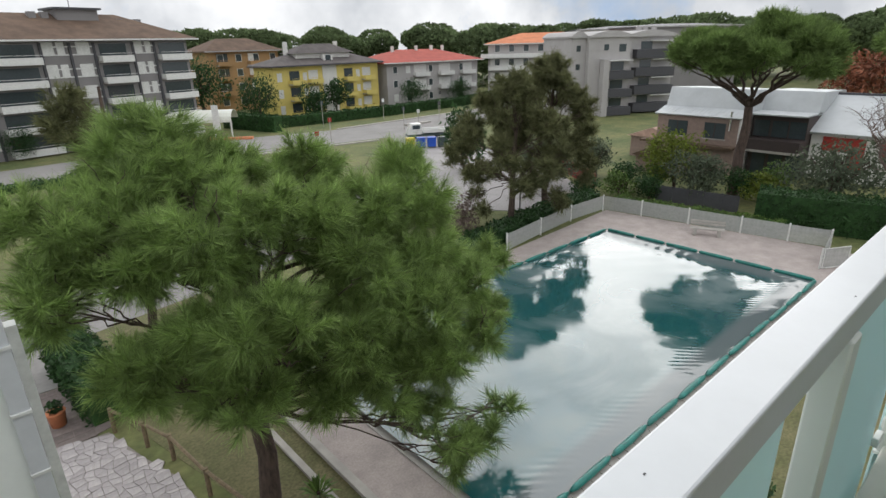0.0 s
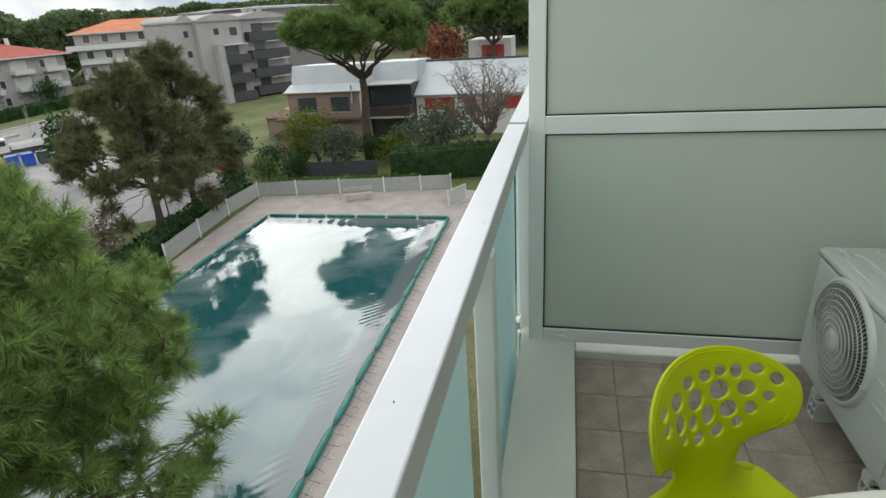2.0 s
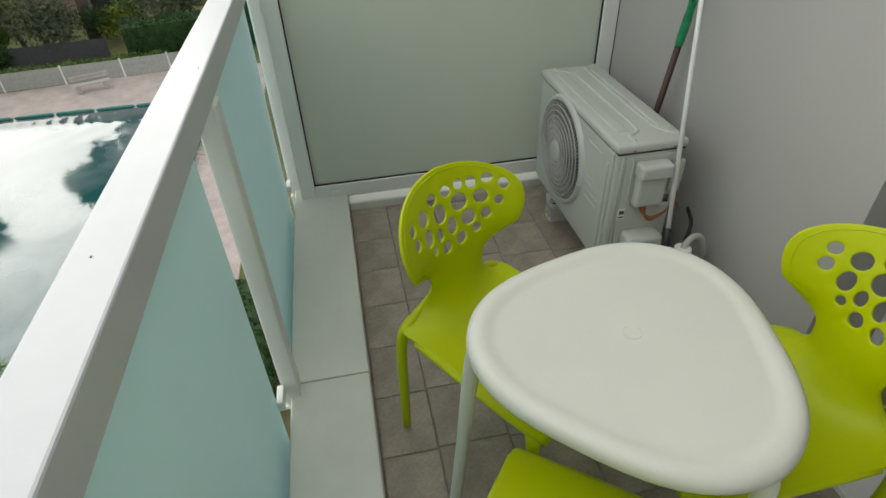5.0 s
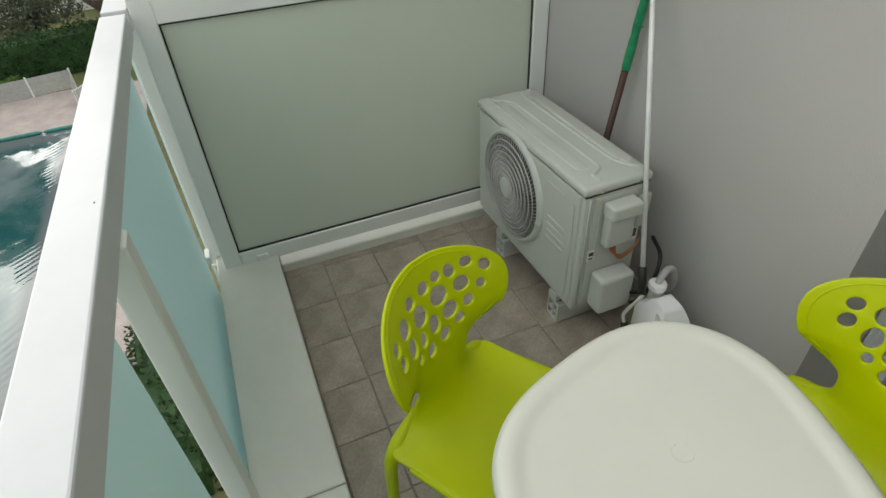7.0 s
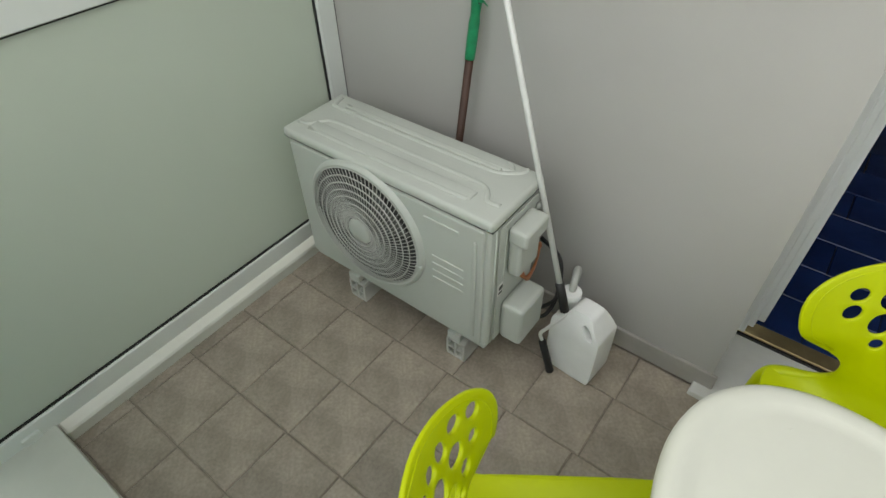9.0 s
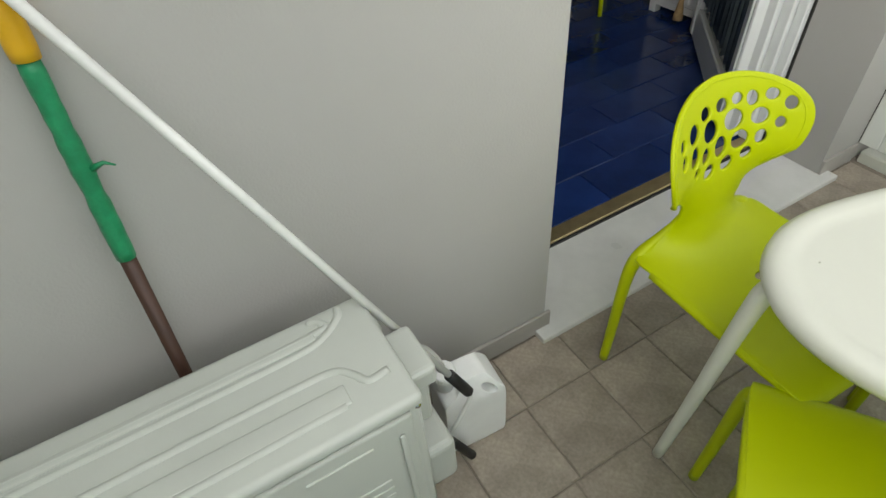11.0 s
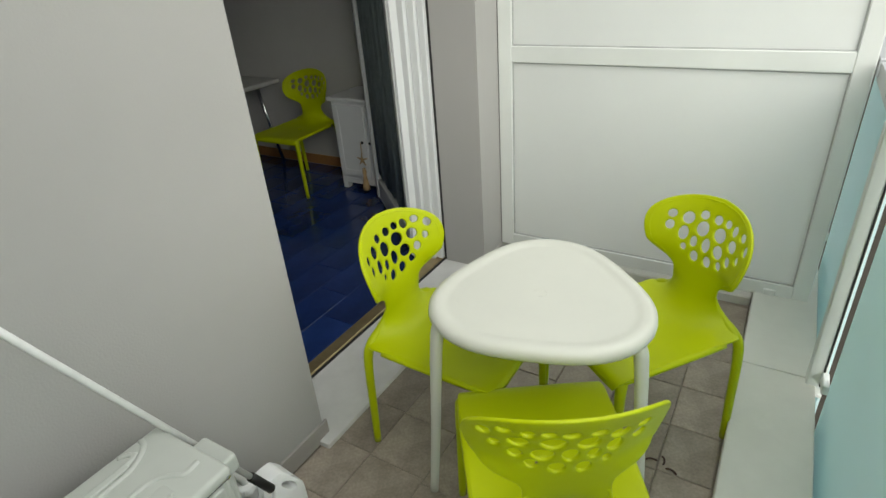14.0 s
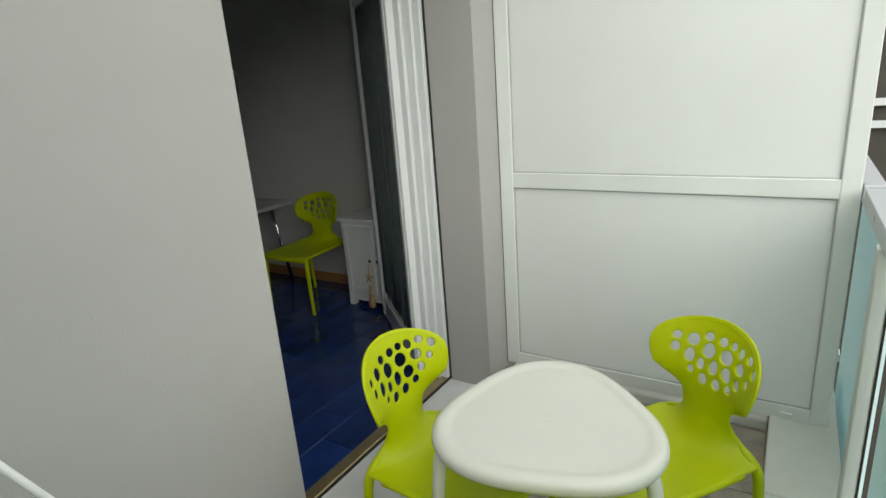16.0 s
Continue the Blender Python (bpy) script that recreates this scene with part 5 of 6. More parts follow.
for i in range(8):
    for j in range(10):
        bx, by = .02 + i * .29 + .145 * (j % 2) * 0, 20.6 + j * .41
        o_ = part("paver", B(-.135, .135, -.195, .195, -.03, .006 + .004 * ((i * 7 + j * 3) % 3)), BRICKP, pv_)
        o_.location = (bx, by, G + .03)

# far woods
cs = []
q = random.Random(77)
for k in range(150):
    a = radians(q.uniform(-8, 96))
    dd_ = q.uniform(165, 225)
    c = (math.cos(a) * dd_, 5 + math.sin(a) * dd_, q.uniform(-.5, 3.4) + (dd_ - 165) * .03)
    r = q.uniform(5, 8.5)
    cs.append(blob_points(c, r, 2000, .55, .85, .06)[0])
    cs.append(blob_points((c[0], c[1], c[2] - 7), r * .9, 500, .8, .2, .2)[0])
vv, ff = cards(np.concatenate(cs), .62, .8)
put("far_woods", mesh_np("far_woods", vv, ff), FAR, None, "", "stuff")


# ---- buildings ----
def house(name, label, x, y, ang, w, dpt, h, wall, roof, roof_h, over, wins, balc=(), hip=.3, fascia=None, z0=G):
    """A block with its front on the local x axis; wins are (x, z, w, h, material); balc are (x, z, w, material)."""
    t = thing(name, label, "building", pose(x, y, z0, 0, 0, ang))
    bm = B(0, w, 0, dpt, -.3, h)
    part("wall", bm, wall, t)
    bm = bmesh.new()
    o = over
    rx = (w + 2 * o) * hip
    e = [(-o, -o), (w + o, -o), (w + o, dpt + o), (-o, dpt + o)]
    bo = [bm.verts.new((*p, h)) for p in e]
    lo = [bm.verts.new((*p, h + .25)) for p in e]
    ym = dpt / 2
    r0, r1 = bm.verts.new((-o + rx, ym, h + roof_h)), bm.verts.new((w + o - rx, ym, h + roof_h))
    bm.faces.new(bo[::-1])
    for i in range(4):
        bm.faces.new((bo[i], bo[(i + 1) % 4], lo[(i + 1) % 4], lo[i]))
    bm.faces.new((lo[0], lo[1], r1, r0))
    bm.faces.new((lo[1], lo[2], r1))
    bm.faces.new((lo[2], lo[3], r0, r1))
    bm.faces.new((lo[3], lo[0], r0))
    part("roof", bm, roof, t)
    part("gutter", B(-o - .06, w + o + .06, -o - .12, -o, h + .02, h + .22), fascia or GREYB, t)
    for (wx, wz, ww, wh, m_) in wins:
        wd = part("window", B(wx, wx + ww, -.05, .06, wz, wz + wh), m_, t)
        bm = bmesh.new()
        for a, b, c, d_ in ((wx - .08, wx, wz - .08, wz + wh + .08), (wx + ww, wx + ww + .08, wz - .08, wz + wh + .08), (wx, wx + ww, wz - .08, wz), (wx, wx + ww, wz + wh, wz + wh + .08)):
            box(bm, a, b, -.08, .05, c, d_)
        part("frame", bm, SHUT, wd)
    for (bx, bz, bw, m_) in balc:
        bb = part("balcony", B(bx, bx + bw, -1.25, 0, bz - .12, bz + .08), KERB, t)
        part("parapet", B(bx, bx + bw, -1.3, -1.22, bz - .1, bz + .72), m_, bb)
        part("side", B(bx, bx + .07, -1.22, 0, bz + .08, bz + .72), m_, bb)
        part("side", B(bx + bw - .07, bx + bw, -1.22, 0, bz + .08, bz + .72), m_, bb)
        part("handrail", B(bx, bx + bw, -1.28, -1.23, bz + .95, bz + 1.0), m_, bb)
        part("opening", B(bx + .3, bx + bw - .3, -.03, .05, bz + .08, bz + 2.2), PANE if int(bx) % 2 else SHUT, bb)
    return t


wins, balc = [], []
for r in range(5):
    z = 1.2 + r * 2.62
    for bx in (-2.2, 17.7, 37.6):
        balc += [(bx, z - .9, 5.4, SHUT), (bx + 12.1, z - .9, 4.0, SHUT)]
        for wx, ww in ((5.9, 1.2), (7.6, .7), (9.8, 1.4), (16.9, .95), (18.4, .6)):
            wins.append((bx + wx, z + .1, ww, 1.35, SHUT))
    balc.append((57.5, z - .9, 4.4, SHUT))
wins = [w for w in wins if w[0] > 0]
balc = [w for w in balc if w[0] > 0]
gb = house("apartment_block", "grey five-storey apartment block with white balconies and brown roof", -30.4, 78.2, 11, 62, 12, 13.3, GREYP, ROOFB, 3.5, 1.2, wins, balc, .12, SHUT)
for bx in (3.4, 9.4, 17.0, 23.6, 29.4, 36.8, 43.2, 46.4, 49.2, 54.1, 57.0):
    part("downpipe", B(bx, bx + .28, -.25, 0, 0, 13.1), DARKB, gb)
for r in range(5):
    for a, b in ((3.7, 9.4), (23.9, 29.4), (43.5, 49.2), (54.2, 57.0)):
        for z in (2.1, 1.15):
            part("string_course", B(a, b, -.1, 0, z + r * 2.62, z + .16 + r * 2.62), SHUT, gb)
part("roof_house", B(47.5, 52.5, 4, 8, 15.0, 17.2), GREYP, gb)
part("roof_house_lid", B(47.1, 52.9, 3.6, 8.4, 17.2, 17.45), DARKB, gb)
for x in (44.6, 46, 55, 57.5, 33, 21):
    part("chimney", B(x, x + .8, 4.5, 5.4, 14.6, 16.9 if x < 50 else 16.2), GREYP, gb)
part("aerial", T([(50, 6, 17.4), (50, 6, 21.0)], .05, 5), DARKB, gb)

wins, balc = [], []
for r in range(3):
    z = .9 + r * 2.75
    for bx in (3.4, 8.0, 17.4, 22.6):
        balc.append((bx, z - .6, 3.0, YELP))
    wins += [(.9, z, .9, 1.3, SHUT), (7.0, z, .8, 1.2, SHUT), (12.6, z, 1.3, 1.3, PANE), (21.2, z, .8, 1.2, SHUT)]
yb = house("apartment_block", "yellow three-storey apartment block with a dark hipped roof", 45.6, 95.0, 6, 27.6, 6.2, 8.75, YELP, ROOFG, 1.9, .9, wins, balc, .2, DARKB)
yb.matrix_basis = yb.matrix_basis @ Matrix.Diagonal((.86, 1, 1, 1))
part("centre_bay", B(11.9, 15.6, -.12, 0, 0, 8.7), WHITEP, yb)
part("attic", B(7, 21, 1.6, 5, 8.8, 10.9), WHITEP, yb)
bm = bmesh.new()
q4 = [bm.verts.new(p) for p in ((6.2, .9, 10.9), (21.8, .9, 10.9), (21.8, 5.8, 10.9), (6.2, 5.8, 10.9))]
a, b = bm.verts.new((10.5, 3.3, 12.5)), bm.verts.new((17.5, 3.3, 12.5))
for f in ((q4[0], q4[1], b, a), (q4[1], q4[2], b), (q4[2], q4[3], a, b), (q4[3], q4[0], a), tuple(q4[::-1])):
    bm.faces.new(f)
part("attic_roof", bm, ROOFG, yb)
part("dormer", B(13, 15.4, .5, 3.4, 9.2, 10.6), WHITEP, yb)
part("dormer_window", B(13.5, 14.8, .42, .5, 9.6, 10.5), PANE, yb)
for x in (6, 19):
    part("chimney", B(x, x + .7, 3.6, 4.2, 10, 12.9), WHITEP, yb)
house("apartment_block", "ochre apartment block with a brown roof behind the yellow one", 43, 117, 8, 16, 8, 11.4, ORP, ROOFB, 2.6, .8, [(2 + k * 4, 1.2 + r * 2.8, 1.2, 1.3, PANE) for k in range(4) for r in range(4)], [(1.5 + k * 7, .5 + r * 2.8, 3, ORP) for k in range(2) for r in range(1, 4)])

wins = [(1.5 + k * 3.1, 1 + r * 2.75, .9, 1.3, PANE if (k + r) % 3 else SHUT) for k in (0, 1, 2.8, 5.4) for r in range(3)]
balc = [(bx, .3 + r * 2.75, 3.6, SHUT) for bx in (6.2, 12.5, 22.6 - 4.2) for r in range(1, 3)]
rb = house("apartment_block", "white three-storey block with white balconies and a red hipped roof", 70.5, 96.2, -6.2, 23.3, 14, 8.35, GREYB, ROOFR, 2.6, 1.0, wins, balc, .3, SHUT)
for x in (5, 11, 15, 18):
    part("chimney", B(x, x + .5, 6, 6.5, 9.5, 11.7), WHITEP, rb)
ob = house("apartment_block", "white block with a continuous balcony and a terracotta hipped roof", 97, 93.5, -54, 23, 13, 11.4, GREYB, ROOFO, 2.4, .8, [(1.5 + k * 3.2, 1.2 + r * 2.9, 1.1, 1.4, PANE) for k in range(7) for r in range(4)], [(.2, 3.3, 22, SHUT), (.2, 6.1, 8, SHUT)], .3, SHUT)
part("long_balcony", B(-1.5, 24.5, -1.6, 0, 8.6, 9.5), SHUT, ob)
house("apartment_block", "pale flat-topped block on the skyline", 128, 92, -40, 34, 12, 14.2, WHITEP, DARKB, 1.0, .3, [(2 + k * 3.5, 1.5 + r * 3, 1.2, 1.4, PANE) for k in range(8) for r in range(4)])

# grey render block with curved roofs and dark balconies
gr = thing("apartment_block", "light grey four-storey block with curved roof and dark balconies", "building", pose(81.1, 56.1, G, 0, 0, -31))
GH = 12.3
part("wall", B(0, 7.2, 0, 14, -.3, GH), GREYB, gr)
part("wall_set_back", B(7.2, 16, 1.8, 14, -.3, GH), GREYB, gr)
part("wall_side", B(-2.4, 0, 1.2, 14, -.3, GH - .1), GREYB, gr)
part("bay", B(2.0, 3.0, -1.6, 0, 0, 8.9), GREYB, gr)
for x0, x1, y0 in ((-2.6, .1, .9), (0, 7.4, -.3), (7.3, 16.3, 1.2)):
    bm = bmesh.new()
    ring = [(x0 + (x1 - x0) * i / 10, GH + .75 * math.sin(math.pi * i / 10)) for i in range(11)]
    ring = [(x, z + .18) for x, z in ring] + [(x1, GH - .1), (x0, GH - .1)]
    fa, fb = [[bm.verts.new((x, yy, z)) for x, z in ring] for yy in (y0, 14.2)]
    bm.faces.new(fa[::-1])
    bm.faces.new(fb)
    for i in range(len(ring)):
        bm.faces.new((fa[i], fa[(i + 1) % len(ring)], fb[(i + 1) % len(ring)], fb[i]))
    part("curved_roof", bm, GREYB, gr)
for r in range(4):
    z = 1.4 + 2.85 * r
    if r < 3:
        part("balcony", B(3.0, 7.3, -1.5, 0, z - 1.3, z), DARKB, gr)
        part("awning", B(3.1, 7.2, -1.3, -.02, z + 1.5, z + 1.62), SHUT, gr)
        part("window", B(4.0, 6.2, -.04, .02, z + .05, z + 1.4), PANE, gr)
    else:
        part("window", B(5.2, 6.4, -.04, .02, z + .05, z + 1.2), PANE, gr)
        part("window", B(2.6, 3.4, -.04, .02, z + .3, z + 1.2), PANE, gr)
    part("balcony", B(8.6, 15.6, .3, 1.8, z - 1.1, z + .3), DARKB, gr)
    part("awning", B(11.5, 15.4, .2, 1.78, z + 1.5, z + 1.62), SHUT, gr)
    part("window", B(10.0, 12.0, 1.76, 1.82, z + .3, z + 1.5), PANE, gr)
    part("window", B(-1.6, -.9, 1.16, 1.22, z + .2, z + 1.1), PANE, gr)
for x in (11, 12.2, 13.8):
    part("chimney", B(x, x + .6, 5, 5.8, GH, GH + 1.6), GREYB, gr)
house("apartment_block", "grey block with a railed flat roof on the skyline", 112, 66, -31, 24, 12, 14.0, GREYP, DARKB, .8, .3, [(2 + k * 3.5, 11 + r * 0, 1.2, 1.2, PANE) for k in range(6) for r in range(1)])

# low houses beyond the pool
bk = thing("brick_house", "two-storey brown brick house with white sheet-metal roofs", "house", pose(53.4, 28.8, G, 0, 0, -90))
part("wall", B(0, 7.6, 0, 9, -.3, 5.0), BRKP, bk)
part("side_wall", B(7.6, 7.75, 0, 9, -.3, 5.2), WHITEP, bk)
bm = prism([(-.25, 4.95), (1.5, 5.5), (1.5, 5.62), (-.35, 5.07)], -.2, 7.9)
bmesh.ops.transform(bm, matrix=Matrix(((0, 0, 1, 0), (1, 0, 0, 0), (0, 1, 0, 0), (0, 0, 0, 1))), verts=bm.verts[:])
part("front_roof", bm, ROOFW, bk)
bm = prism([(1.5, 5.3), (2.3, 7.35), (8.6, 7.0), (8.6, 5.3)], -.1, 7.8)
bmesh.ops.transform(bm, matrix=Matrix(((0, 0, 1, 0), (1, 0, 0, 0), (0, 1, 0, 0), (0, 0, 0, 1))), verts=bm.verts[:])
part("back_roof", bm, ROOFW, bk)
bm = bmesh.new()
for k in range(21):
    box(bm, -.15 + k * .4, -.11 + k * .4, -.3, 1.5, 0, .05, m=Matrix.Translation((0, 0, 5.15)) @ Matrix.Rotation(radians(17.5), 4, "X"))
part("roof_seams", bm, ROOFW, bk)
for x in (1.1, 4.6):
    w_ = part("window", B(x, x + 1.9, -.04, .03, 3.1, 4.5), PANE, bk)
    part("mullion", B(x + .9, x + .98, -.07, -.04, 3.1, 4.5), DARKW, w_)
    part("sill", B(x - .1, x + 2.0, -.12, 0, 3.0, 3.1), KERB, w_)
part("ground_window", B(.8, 3.4, -.04, .03, .6, 2.2), PANE, bk)
part("canopy", B(-1.2, 7.6, -1.0, 0, 2.35, 2.55), ROOFB, bk)
part("flue", T([(6.9, -.1, 3.9), (6.9, -.1, 5.6)], .1, 8), CHROME, bk)
sh = thing("garden_shed", "small shed with a reddish brown pitched roof beside the brick house", "shed", pose(49.5, 28.6, G, 0, 0, -90))
part("wall", B(0, 4.2, 0, 3, 0, 1.6), BRKP, sh)
bm = prism([(-.3, 1.6), (2.1, 2.7), (4.5, 1.6)], -.4, 3.3)
bmesh.ops.transform(bm, matrix=Matrix(((1, 0, 0, 0), (0, 0, 1, 0), (0, 1, 0, 0), (0, 0, 0, 1))), verts=bm.verts[:])
part("roof", bm, ROOFB, sh)
to = thing("tiled_annex", "low annex with a pale terracotta tiled roof", "shed", pose(56, 33, G, 0, 0, -90))
part("wall", B(0, 5, 0, 5, 0, 2.2), BRKP, to)
bm = prism([(-.3, 2.2), (2.5, 3.2), (5.3, 2.2)], -.4, 5.3)
bmesh.ops.transform(bm, matrix=Matrix(((1, 0, 0, 0), (0, 0, 1, 0), (0, 1, 0, 0), (0, 0, 0, 1))), verts=bm.verts[:])
part("roof", bm, ROOFP, to)
dk = thing("timber_house", "dark timber-fronted house with a white roof and wide windows", "house", pose(55.6, 20.9, G, 0, 0, -90))
part("wall", B(0, 4.4, 0, 9, -.3, 5.2), DARKW, dk)
part("balcony", B(-.2, 4.5, -1.6, 0, 2.4, 3.3), DARKW, dk)
part("balcony_slab", B(-.2, 4.5, -1.65, 0, 2.2, 2.4), KERB, dk)
for x in (.2, 1.7, 3.1):
    part("window", B(x, x + 1.25, -.05, .02, 3.4, 4.8), PANE, dk)
for x in (.4, 1.8, 3.2):
    part("glass_door", B(x, x + 1.1, -.05, .02, 0, 2.0), PANE, dk)
part("roof", B(-.1, 4.5, -1.0, 3, 5.3, 5.42), ROOFW, dk)
bm = prism([(2.0, 5.2), (2.8, 7.15), (9, 6.9), (9, 5.2)], -.1, 4.5)
bmesh.ops.transform(bm, matrix=Matrix(((0, 0, 1, 0), (1, 0, 0, 0), (0, 1, 0, 0), (0, 0, 0, 1))), verts=bm.verts[:])
part("back_roof", bm, ROOFW, dk)
wh = thing("white_house", "low white house with a large white roof and red doors", "house", pose(56.8, 16.4, G, 0, 0, -90))
part("wall", B(0, 16, 0, 8, -.3, 3.9), WHITEP, wh)
bm = prism([(-.3, 3.8), (5.5, 6.5), (5.5, 6.7), (-.4, 4.0)], -.2, 16.2)
bmesh.ops.transform(bm, matrix=Matrix(((0, 0, 1, 0), (1, 0, 0, 0), (0, 1, 0, 0), (0, 0, 0, 1))), verts=bm.verts[:])
part("roof", bm, ROOFW, wh)
part("ridge", B(-.2, 16.2, 5.4, 5.7, 6.6, 6.85), DARKB, wh)
for x, w_, z0_ in ((.9, 2.0, 2.5), (2.9, 1.1, .9), (5.0, 1.0, 2.4), (9, 1.6, 2.4)):
    part("red_panel", B(x, x + w_, -.06, .02, z0_, 3.65), REDP, wh)
part("skylight", B(11.5, 12.4, -.1, .02, 1.8, 2.8), DARKB, wh)
rd = thing("red_house", "white and red house behind the white roof", "house", pose(70, 13, G, 0, 0, -90))
part("wall", B(0, 5, 0, 6, -.3, 8.2), WHITEP, rd)
part("red_wing", B(1.6, 4.2, -.3, 0, 0, 7.6), REDP, rd)
part("window", B(2.2, 3.4, -.36, -.3, 5.2, 6.6), PANE, rd)
part("lower_wing", B(5, 16, 1, 7, -.3, 5.6), GREYB, rd)

# red wall, boundary
link("boundary_wall_red", prism([(45.3, 34.2), (40.8, 27.4), (40.95, 27.3), (45.45, 34.1)], G, G + 1.3), REDW, kind=S)

# hotel canopy
cn_ = thing("canopy", "peach barrel-vaulted entrance canopy on white posts before the grey block", "canopy", pose(27.6, 84.6, G, 0, 0, -38))
bm = bmesh.new()
pv = []
for i in range(9):
    a = math.pi * i / 8
    pv.append([bm.verts.new((x, 1.8 - 1.8 * math.cos(a), 2.5 + 1.3 * math.sin(a))) for x in (0, 5.4)])
for a, b in zip(pv, pv[1:]):
    bm.faces.new((a[0], a[1], b[1], b[0]))
cl = part("vault", bm, CREAM, cn_)
cl.modifiers.new("thickness", "SOLIDIFY").thickness = .05
part("flat_canopy", B(-3.6, 0, .2, 3.6, 2.6, 3.4), CREAM, cn_)
part("valance", B(-3.6, 5.4, -.06, .0, 2.2, 2.6), CREAM, cn_)
for x in (-3.3, .3, 2.8, 5.2):
    part("post", B(x, x + .18, .0, .18, 0, 2.5), SHUT, cn_)
part("sign_board", B(3.0, 3.9, -.4, -.25, 1.2, 4.6), SHUT, cn_)
part("planter", B(0.2, 8.6, -2.2, -1.5, 0, .35), ROOFO, cn_)

# truck, bins, signs
tk = thing("pickup_truck", "small white flatbed truck parked by the grass", "truck", pose(46.9, 60.2, G, 0, 0, -28))
part("chassis", B(0, 5.2, .1, 1.8, .35, .6), BIND, tk)
bm = prism([(0, .6), (.25, 1.25), (.65, 1.95), (1.9, 1.95), (1.95, .6)], .1, 1.8)
bmesh.ops.transform(bm, matrix=Matrix(((1, 0, 0, 0), (0, 0, 1, 0), (0, 1, 0, 0), (0, 0, 0, 1))), verts=bm.verts[:])
cab = part("cab", bm, CARW, tk)
part("side_window", B(.7, 1.7, .06, .10, 1.3, 1.8), PANE, cab)
part("bed", B(2.05, 5.3, 0, 1.9, .75, .82), CARW, tk)
for a in ((2.05, 5.3, 0, .06), (2.05, 5.3, 1.84, 1.9), (5.24, 5.3, 0, 1.9), (2.05, 2.11, 0, 1.9)):
    part("bed_side", B(a[0], a[1], a[2], a[3], .82, 1.2), CARW, tk)
for x in (.9, 4.2):
    for y in (.15, 1.6):
        wl_ = part("wheel", lathe([(.10, 0), (.34, .02), (.36, .1), (.34, .2), (.10, .22)], 16), BLACK, tk)
        wl_.matrix_basis = pose(x, y + .2, .36, 90, 0, 0)
for k, (m_, w_) in enumerate(((BINY, "yellow"), (BINB, "dark blue"), (BINB, "blue"), (BIND, "dark green"))):
    b_ = thing("wheeled_bin", f"{w_} wheeled rubbish container on the road edge", "bin", pose(42.3 + k * 1.05, 54.6 - k * .75, G + .02, 0, 0, -28), "bins")
    bm = B(0, 1.0, 0, .8, .12, 1.15, .05)
    part("tub", bm, m_, b_)
    part("lid", B(-.04, 1.04, -.05, .85, 1.15, 1.28, .04), m_, b_)
    for x in (.1, .8):
        part("wheel", B(x, x + .08, .1, .22, 0, .12), BLACK, b_)
for k, (x, y, h) in enumerate(((39, 66.5, 3.2), (52, 67.5, 3.4), (56, 69, 2.6), (62, 71, 3.2), (35, 63, 2.2), (46, 80.4, 4.0), (58, 80.8, 3.4), (72, 82, 3.6))):
    s_ = thing("street_sign" if k % 2 else "bollard_lamp", "thin grey pole with a small plate beside the road", "road sign", pose(x, y, G), "signs along the road")
    part("pole", T([(0, 0, 0), (0, 0, h)], .05, 6), KERB, s_)
    part("plate", B(-.28, .28, -.04, .0, h - .55, h, .02), (REDP, BIND, SHUT, DARKB)[k % 4], s_)
for k, (x, y) in enumerate(((31, 65.5), (55, 70.5))):
    link("traffic_island", prism([(x, y), (x + 5, y + .2), (x + 5, y + 1.0), (x, y + .8)], G, G + .3), BRKP if k == 0 else KERB, kind=S)

# neighbouring wings of the same building
link("wing_west", B(-9, -2.9, .0, 2.6, -10.2, 2.95), BLDK, kind=S)
wb = thing("window_bars", "white horizontal frame bars of a neighbouring enclosed balcony", "window frame")
for z in (1.10, 1.27, 2.3):
    part("bar", B(-2.88, -2.84, .1, 2.6, z, z + .055), DOORW, wb)
for y in (.9, 1.75, 2.55):
    part("upright", B(-2.88, -2.84, y, y + .05, 1.16, 2.3), DARKW, wb)
ws = thing("balcony_stack", "white corner trims and panels of the projecting wing", "building wing")
part("corner_trim", B(.58, .78, 9.2, 9.45, G, .6), RAILM, ws)
part("grey_strip", B(.785, .90, 9.25, 9.45, G, -1.4), ACG, ws)
for k in range(10):
    part("trim_joint", B(.57, .79, 9.17, 9.47, G + .9 * k + .45, G + .9 * k + .49), SHUT, ws)
part("panel", B(-4, .58, 9.25, 11.0, G, .6), WHITE, ws)

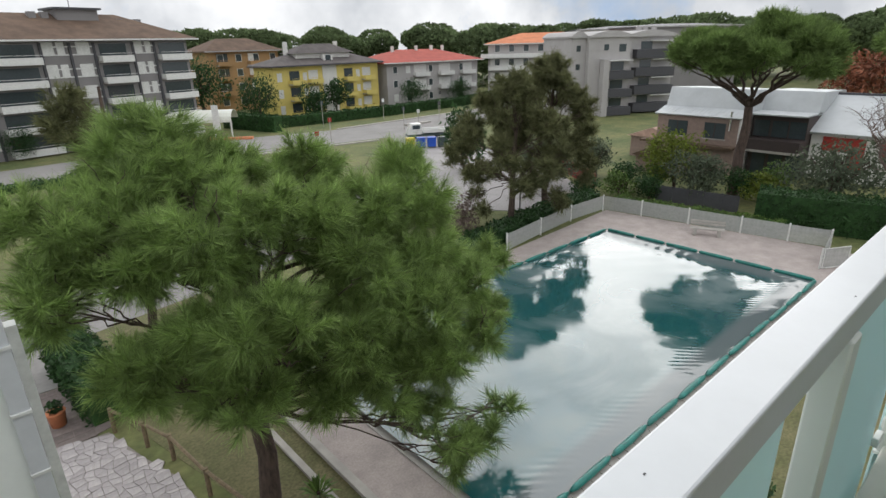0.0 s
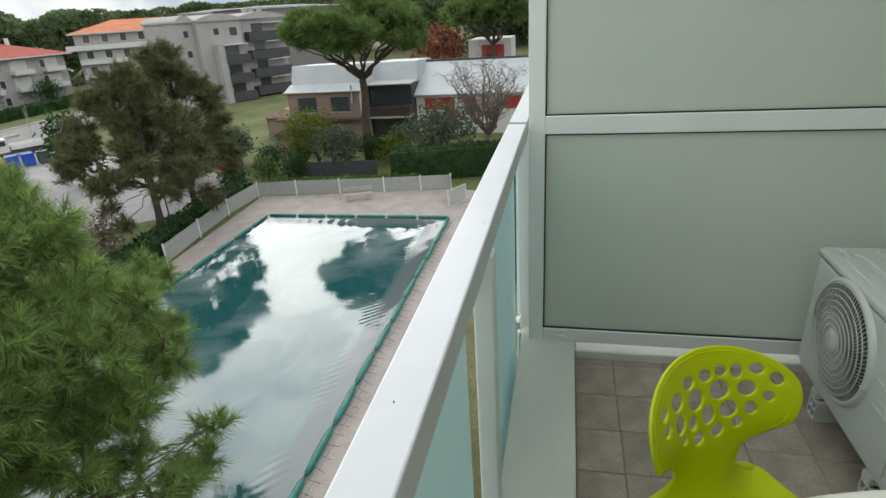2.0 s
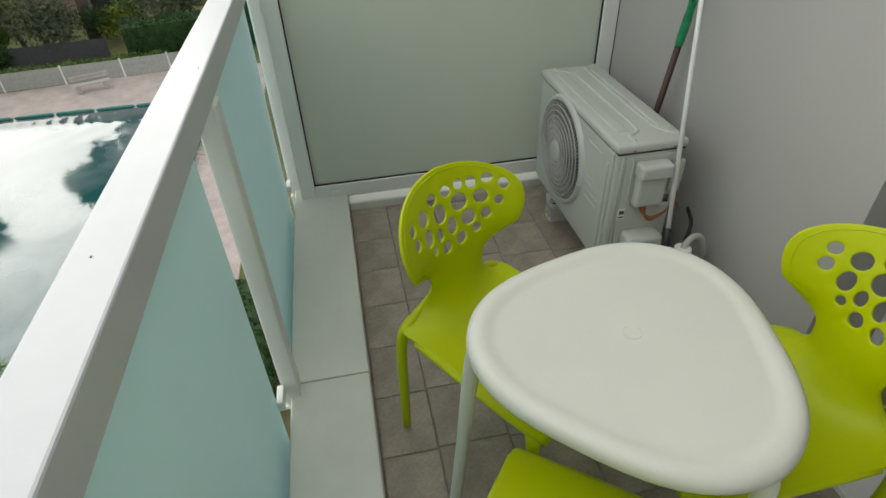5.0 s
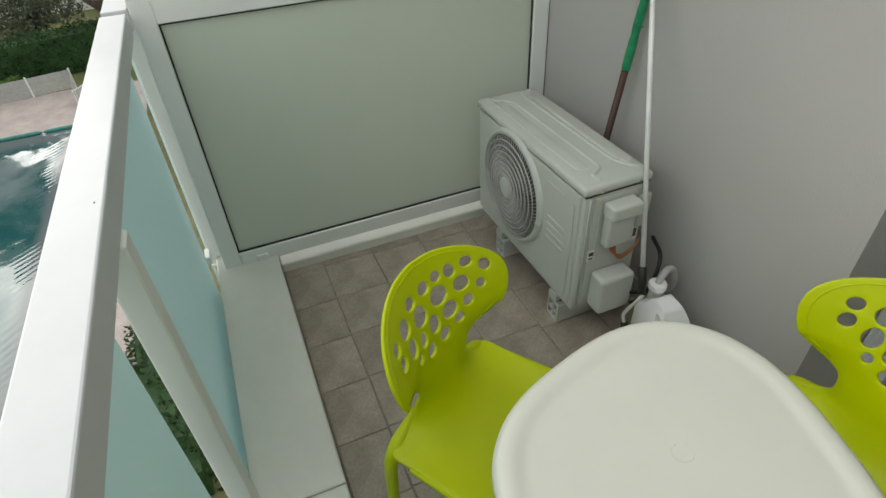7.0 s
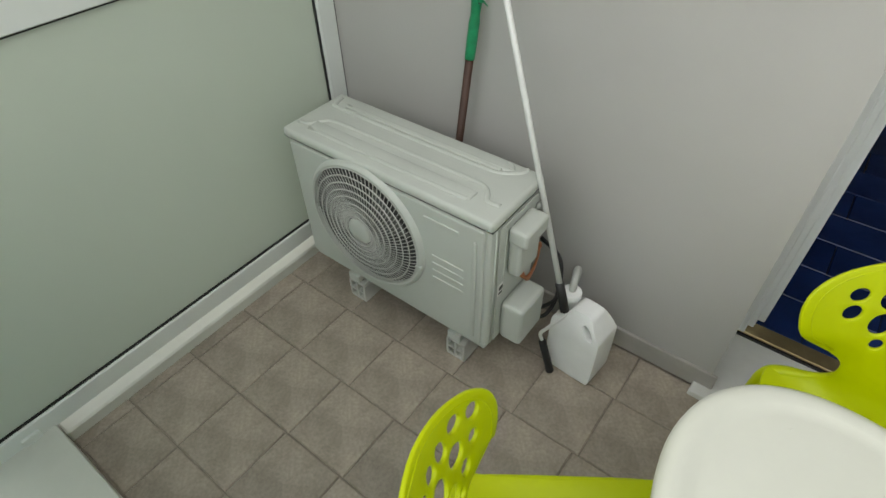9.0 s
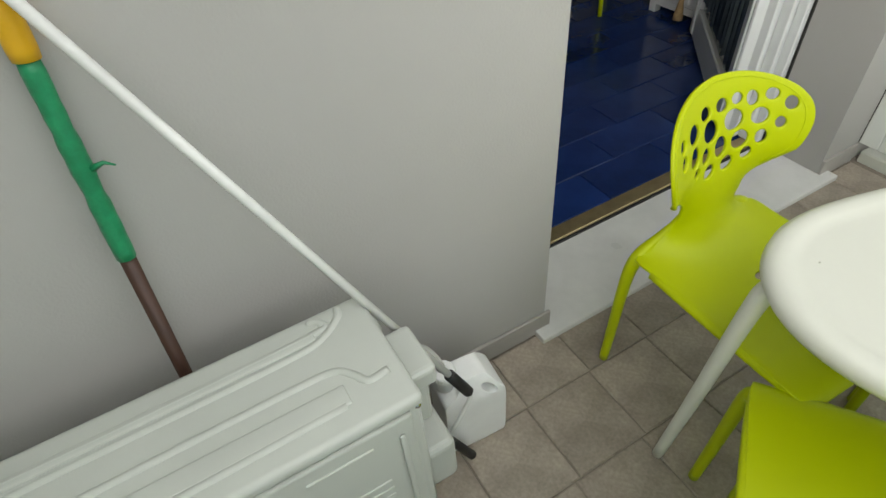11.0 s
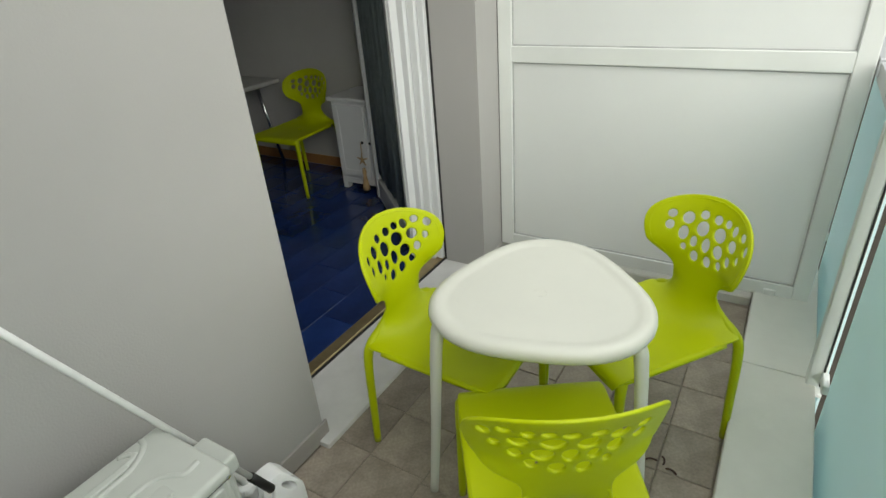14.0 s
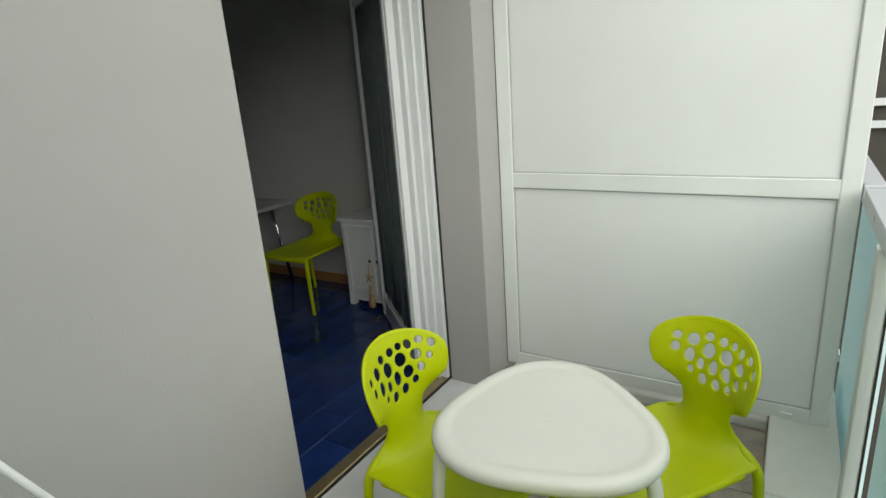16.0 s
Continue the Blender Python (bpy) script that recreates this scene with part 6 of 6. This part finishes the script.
# ---- stone path, paving and deck pieces ----
def scatter_stones(parent, poly, z, step, seed, material, name, jit=.40, limit=300, keep=None):
    q = random.Random(seed)
    xs, ys = [p[0] for p in poly], [p[1] for p in poly]
    def inside(x, y):
        c = False
        for (x0, y0), (x1, y1) in zip(poly, poly[1:] + poly[:1]):
            if (y0 > y) != (y1 > y) and x < (x1 - x0) * (y - y0) / (y1 - y0) + x0:
                c = not c
        return c
    nx_, ny_ = int((max(xs) - min(xs)) / step) + 2, int((max(ys) - min(ys)) / step) + 2
    V = {(i, j): (min(xs) + (i + q.uniform(-jit, jit)) * step, min(ys) + (j + q.uniform(-jit, jit)) * step) for i in range(nx_ + 1) for j in range(ny_ + 1)}
    made = 0
    for i in range(nx_):
        for j in range(ny_):
            pts = [V[i, j], V[i + 1, j], V[i + 1, j + 1], V[i, j + 1]]
            cx, cy = sum(p[0] for p in pts) / 4, sum(p[1] for p in pts) / 4
            if not inside(cx, cy):
                continue
            bm = bmesh.new()
            h = q.uniform(.0, .012)
            sp = [(cx + (p[0] - cx) * .965, cy + (p[1] - cy) * .965) for p in pts]
            lo = [bm.verts.new((p[0] - cx, p[1] - cy, -.03)) for p in sp]
            hi = [bm.verts.new(((p[0] - cx) * .96, (p[1] - cy) * .96, h)) for p in sp]
            bm.faces.new(hi)
            for k in range(4):
                bm.faces.new((lo[k], lo[(k + 1) % 4], hi[(k + 1) % 4], hi[k]))
            me = bpy.data.meshes.new(name)
            bm.to_mesh(me)
            bm.free()
            me.materials.append(material)
            o_ = new(name, me)
            o_.location = (cx, cy, z)
            o_.parent = parent
            made += 1
            if made >= limit:
                return


PATHP = [(.9, 20.5), (2.5, 20.3), (3.0, 18.2), (3.5, 16.6), (3.7, 14.6), (3.4, 12.4), (1.2, 12.4), (1.0, 16)]
pth = sheet("path", PATHP, .03, STONEJ)
scatter_stones(pth, PATHP, G + .045, .27, 5, STONE, "flagstone")

# ---- floor tiles ----
tile_me = {}


def tile(parent, x0, x1, y0, y1, z, h, material, name="tile"):
    key = (round(x1 - x0, 3), round(y1 - y0, 3), h, material.name)
    if key not in tile_me:
        a, b = key[0] / 2, key[1] / 2
        e = min(.003, h)
        bm = bmesh.new()
        lo = [bm.verts.new((sx * a, sy * b, -h)) for sx, sy in ((-1, -1), (1, -1), (1, 1), (-1, 1))]
        md = [bm.verts.new((sx * a, sy * b, -e)) for sx, sy in ((-1, -1), (1, -1), (1, 1), (-1, 1))]
        hi = [bm.verts.new((sx * (a - e), sy * (b - e), 0)) for sx, sy in ((-1, -1), (1, -1), (1, 1), (-1, 1))]
        bm.faces.new(hi)
        for p, q in ((lo, md), (md, hi)):
            for i in range(4):
                bm.faces.new((p[i], p[(i + 1) % 4], q[(i + 1) % 4], q[i]))
        me = bpy.data.meshes.new(name)
        bm.to_mesh(me)
        bm.free()
        me.materials.append(material)
        tile_me[key] = me
    ob = new(name, tile_me[key])
    ob.location = ((x0 + x1) / 2, (y0 + y1) / 2, z)
    if parent:
        ob.parent = parent
    return ob


fl = bpy.data.objects["floor"]
edges = [1.333, 1.152, .920, .686, .450, .209, .014]
offs = [1.900, 1.905, 1.895, 1.865, 1.845, 1.838]
for (y1, y0), o in zip(zip(edges, edges[1:]), offs):
    k0 = math.floor((0 - o) / .2335) - 1
    for k in range(k0, k0 + 17):
        a, b = max(.03, o + k * .2335), min(3.16, o + (k + 1) * .2335)
        if b - a < .03:
            continue
        tile(fl, a + .002, b - .002, y0 + .002, y1 - .002, random.uniform(-.0006, .0006), .0048, TILE)
rf = bpy.data.objects["room_floor"]
for j in range(18):
    y1 = -.34 - j * .2
    for k in range(-1, 9):
        a, b = -.78 + k * .4 + (j % 2) * .2 - .2, -.78 + (k + 1) * .4 + (j % 2) * .2 - .2
        a, b = max(a, -.783), min(b, 2.19)
        if b - a > .04 and y1 - .2 > -3.95:
            tile(rf, a + .0015, b - .0015, y1 - .2 + .0015, y1 - .0015, .031 + random.uniform(-.0004, .0004), .009, BLUE)
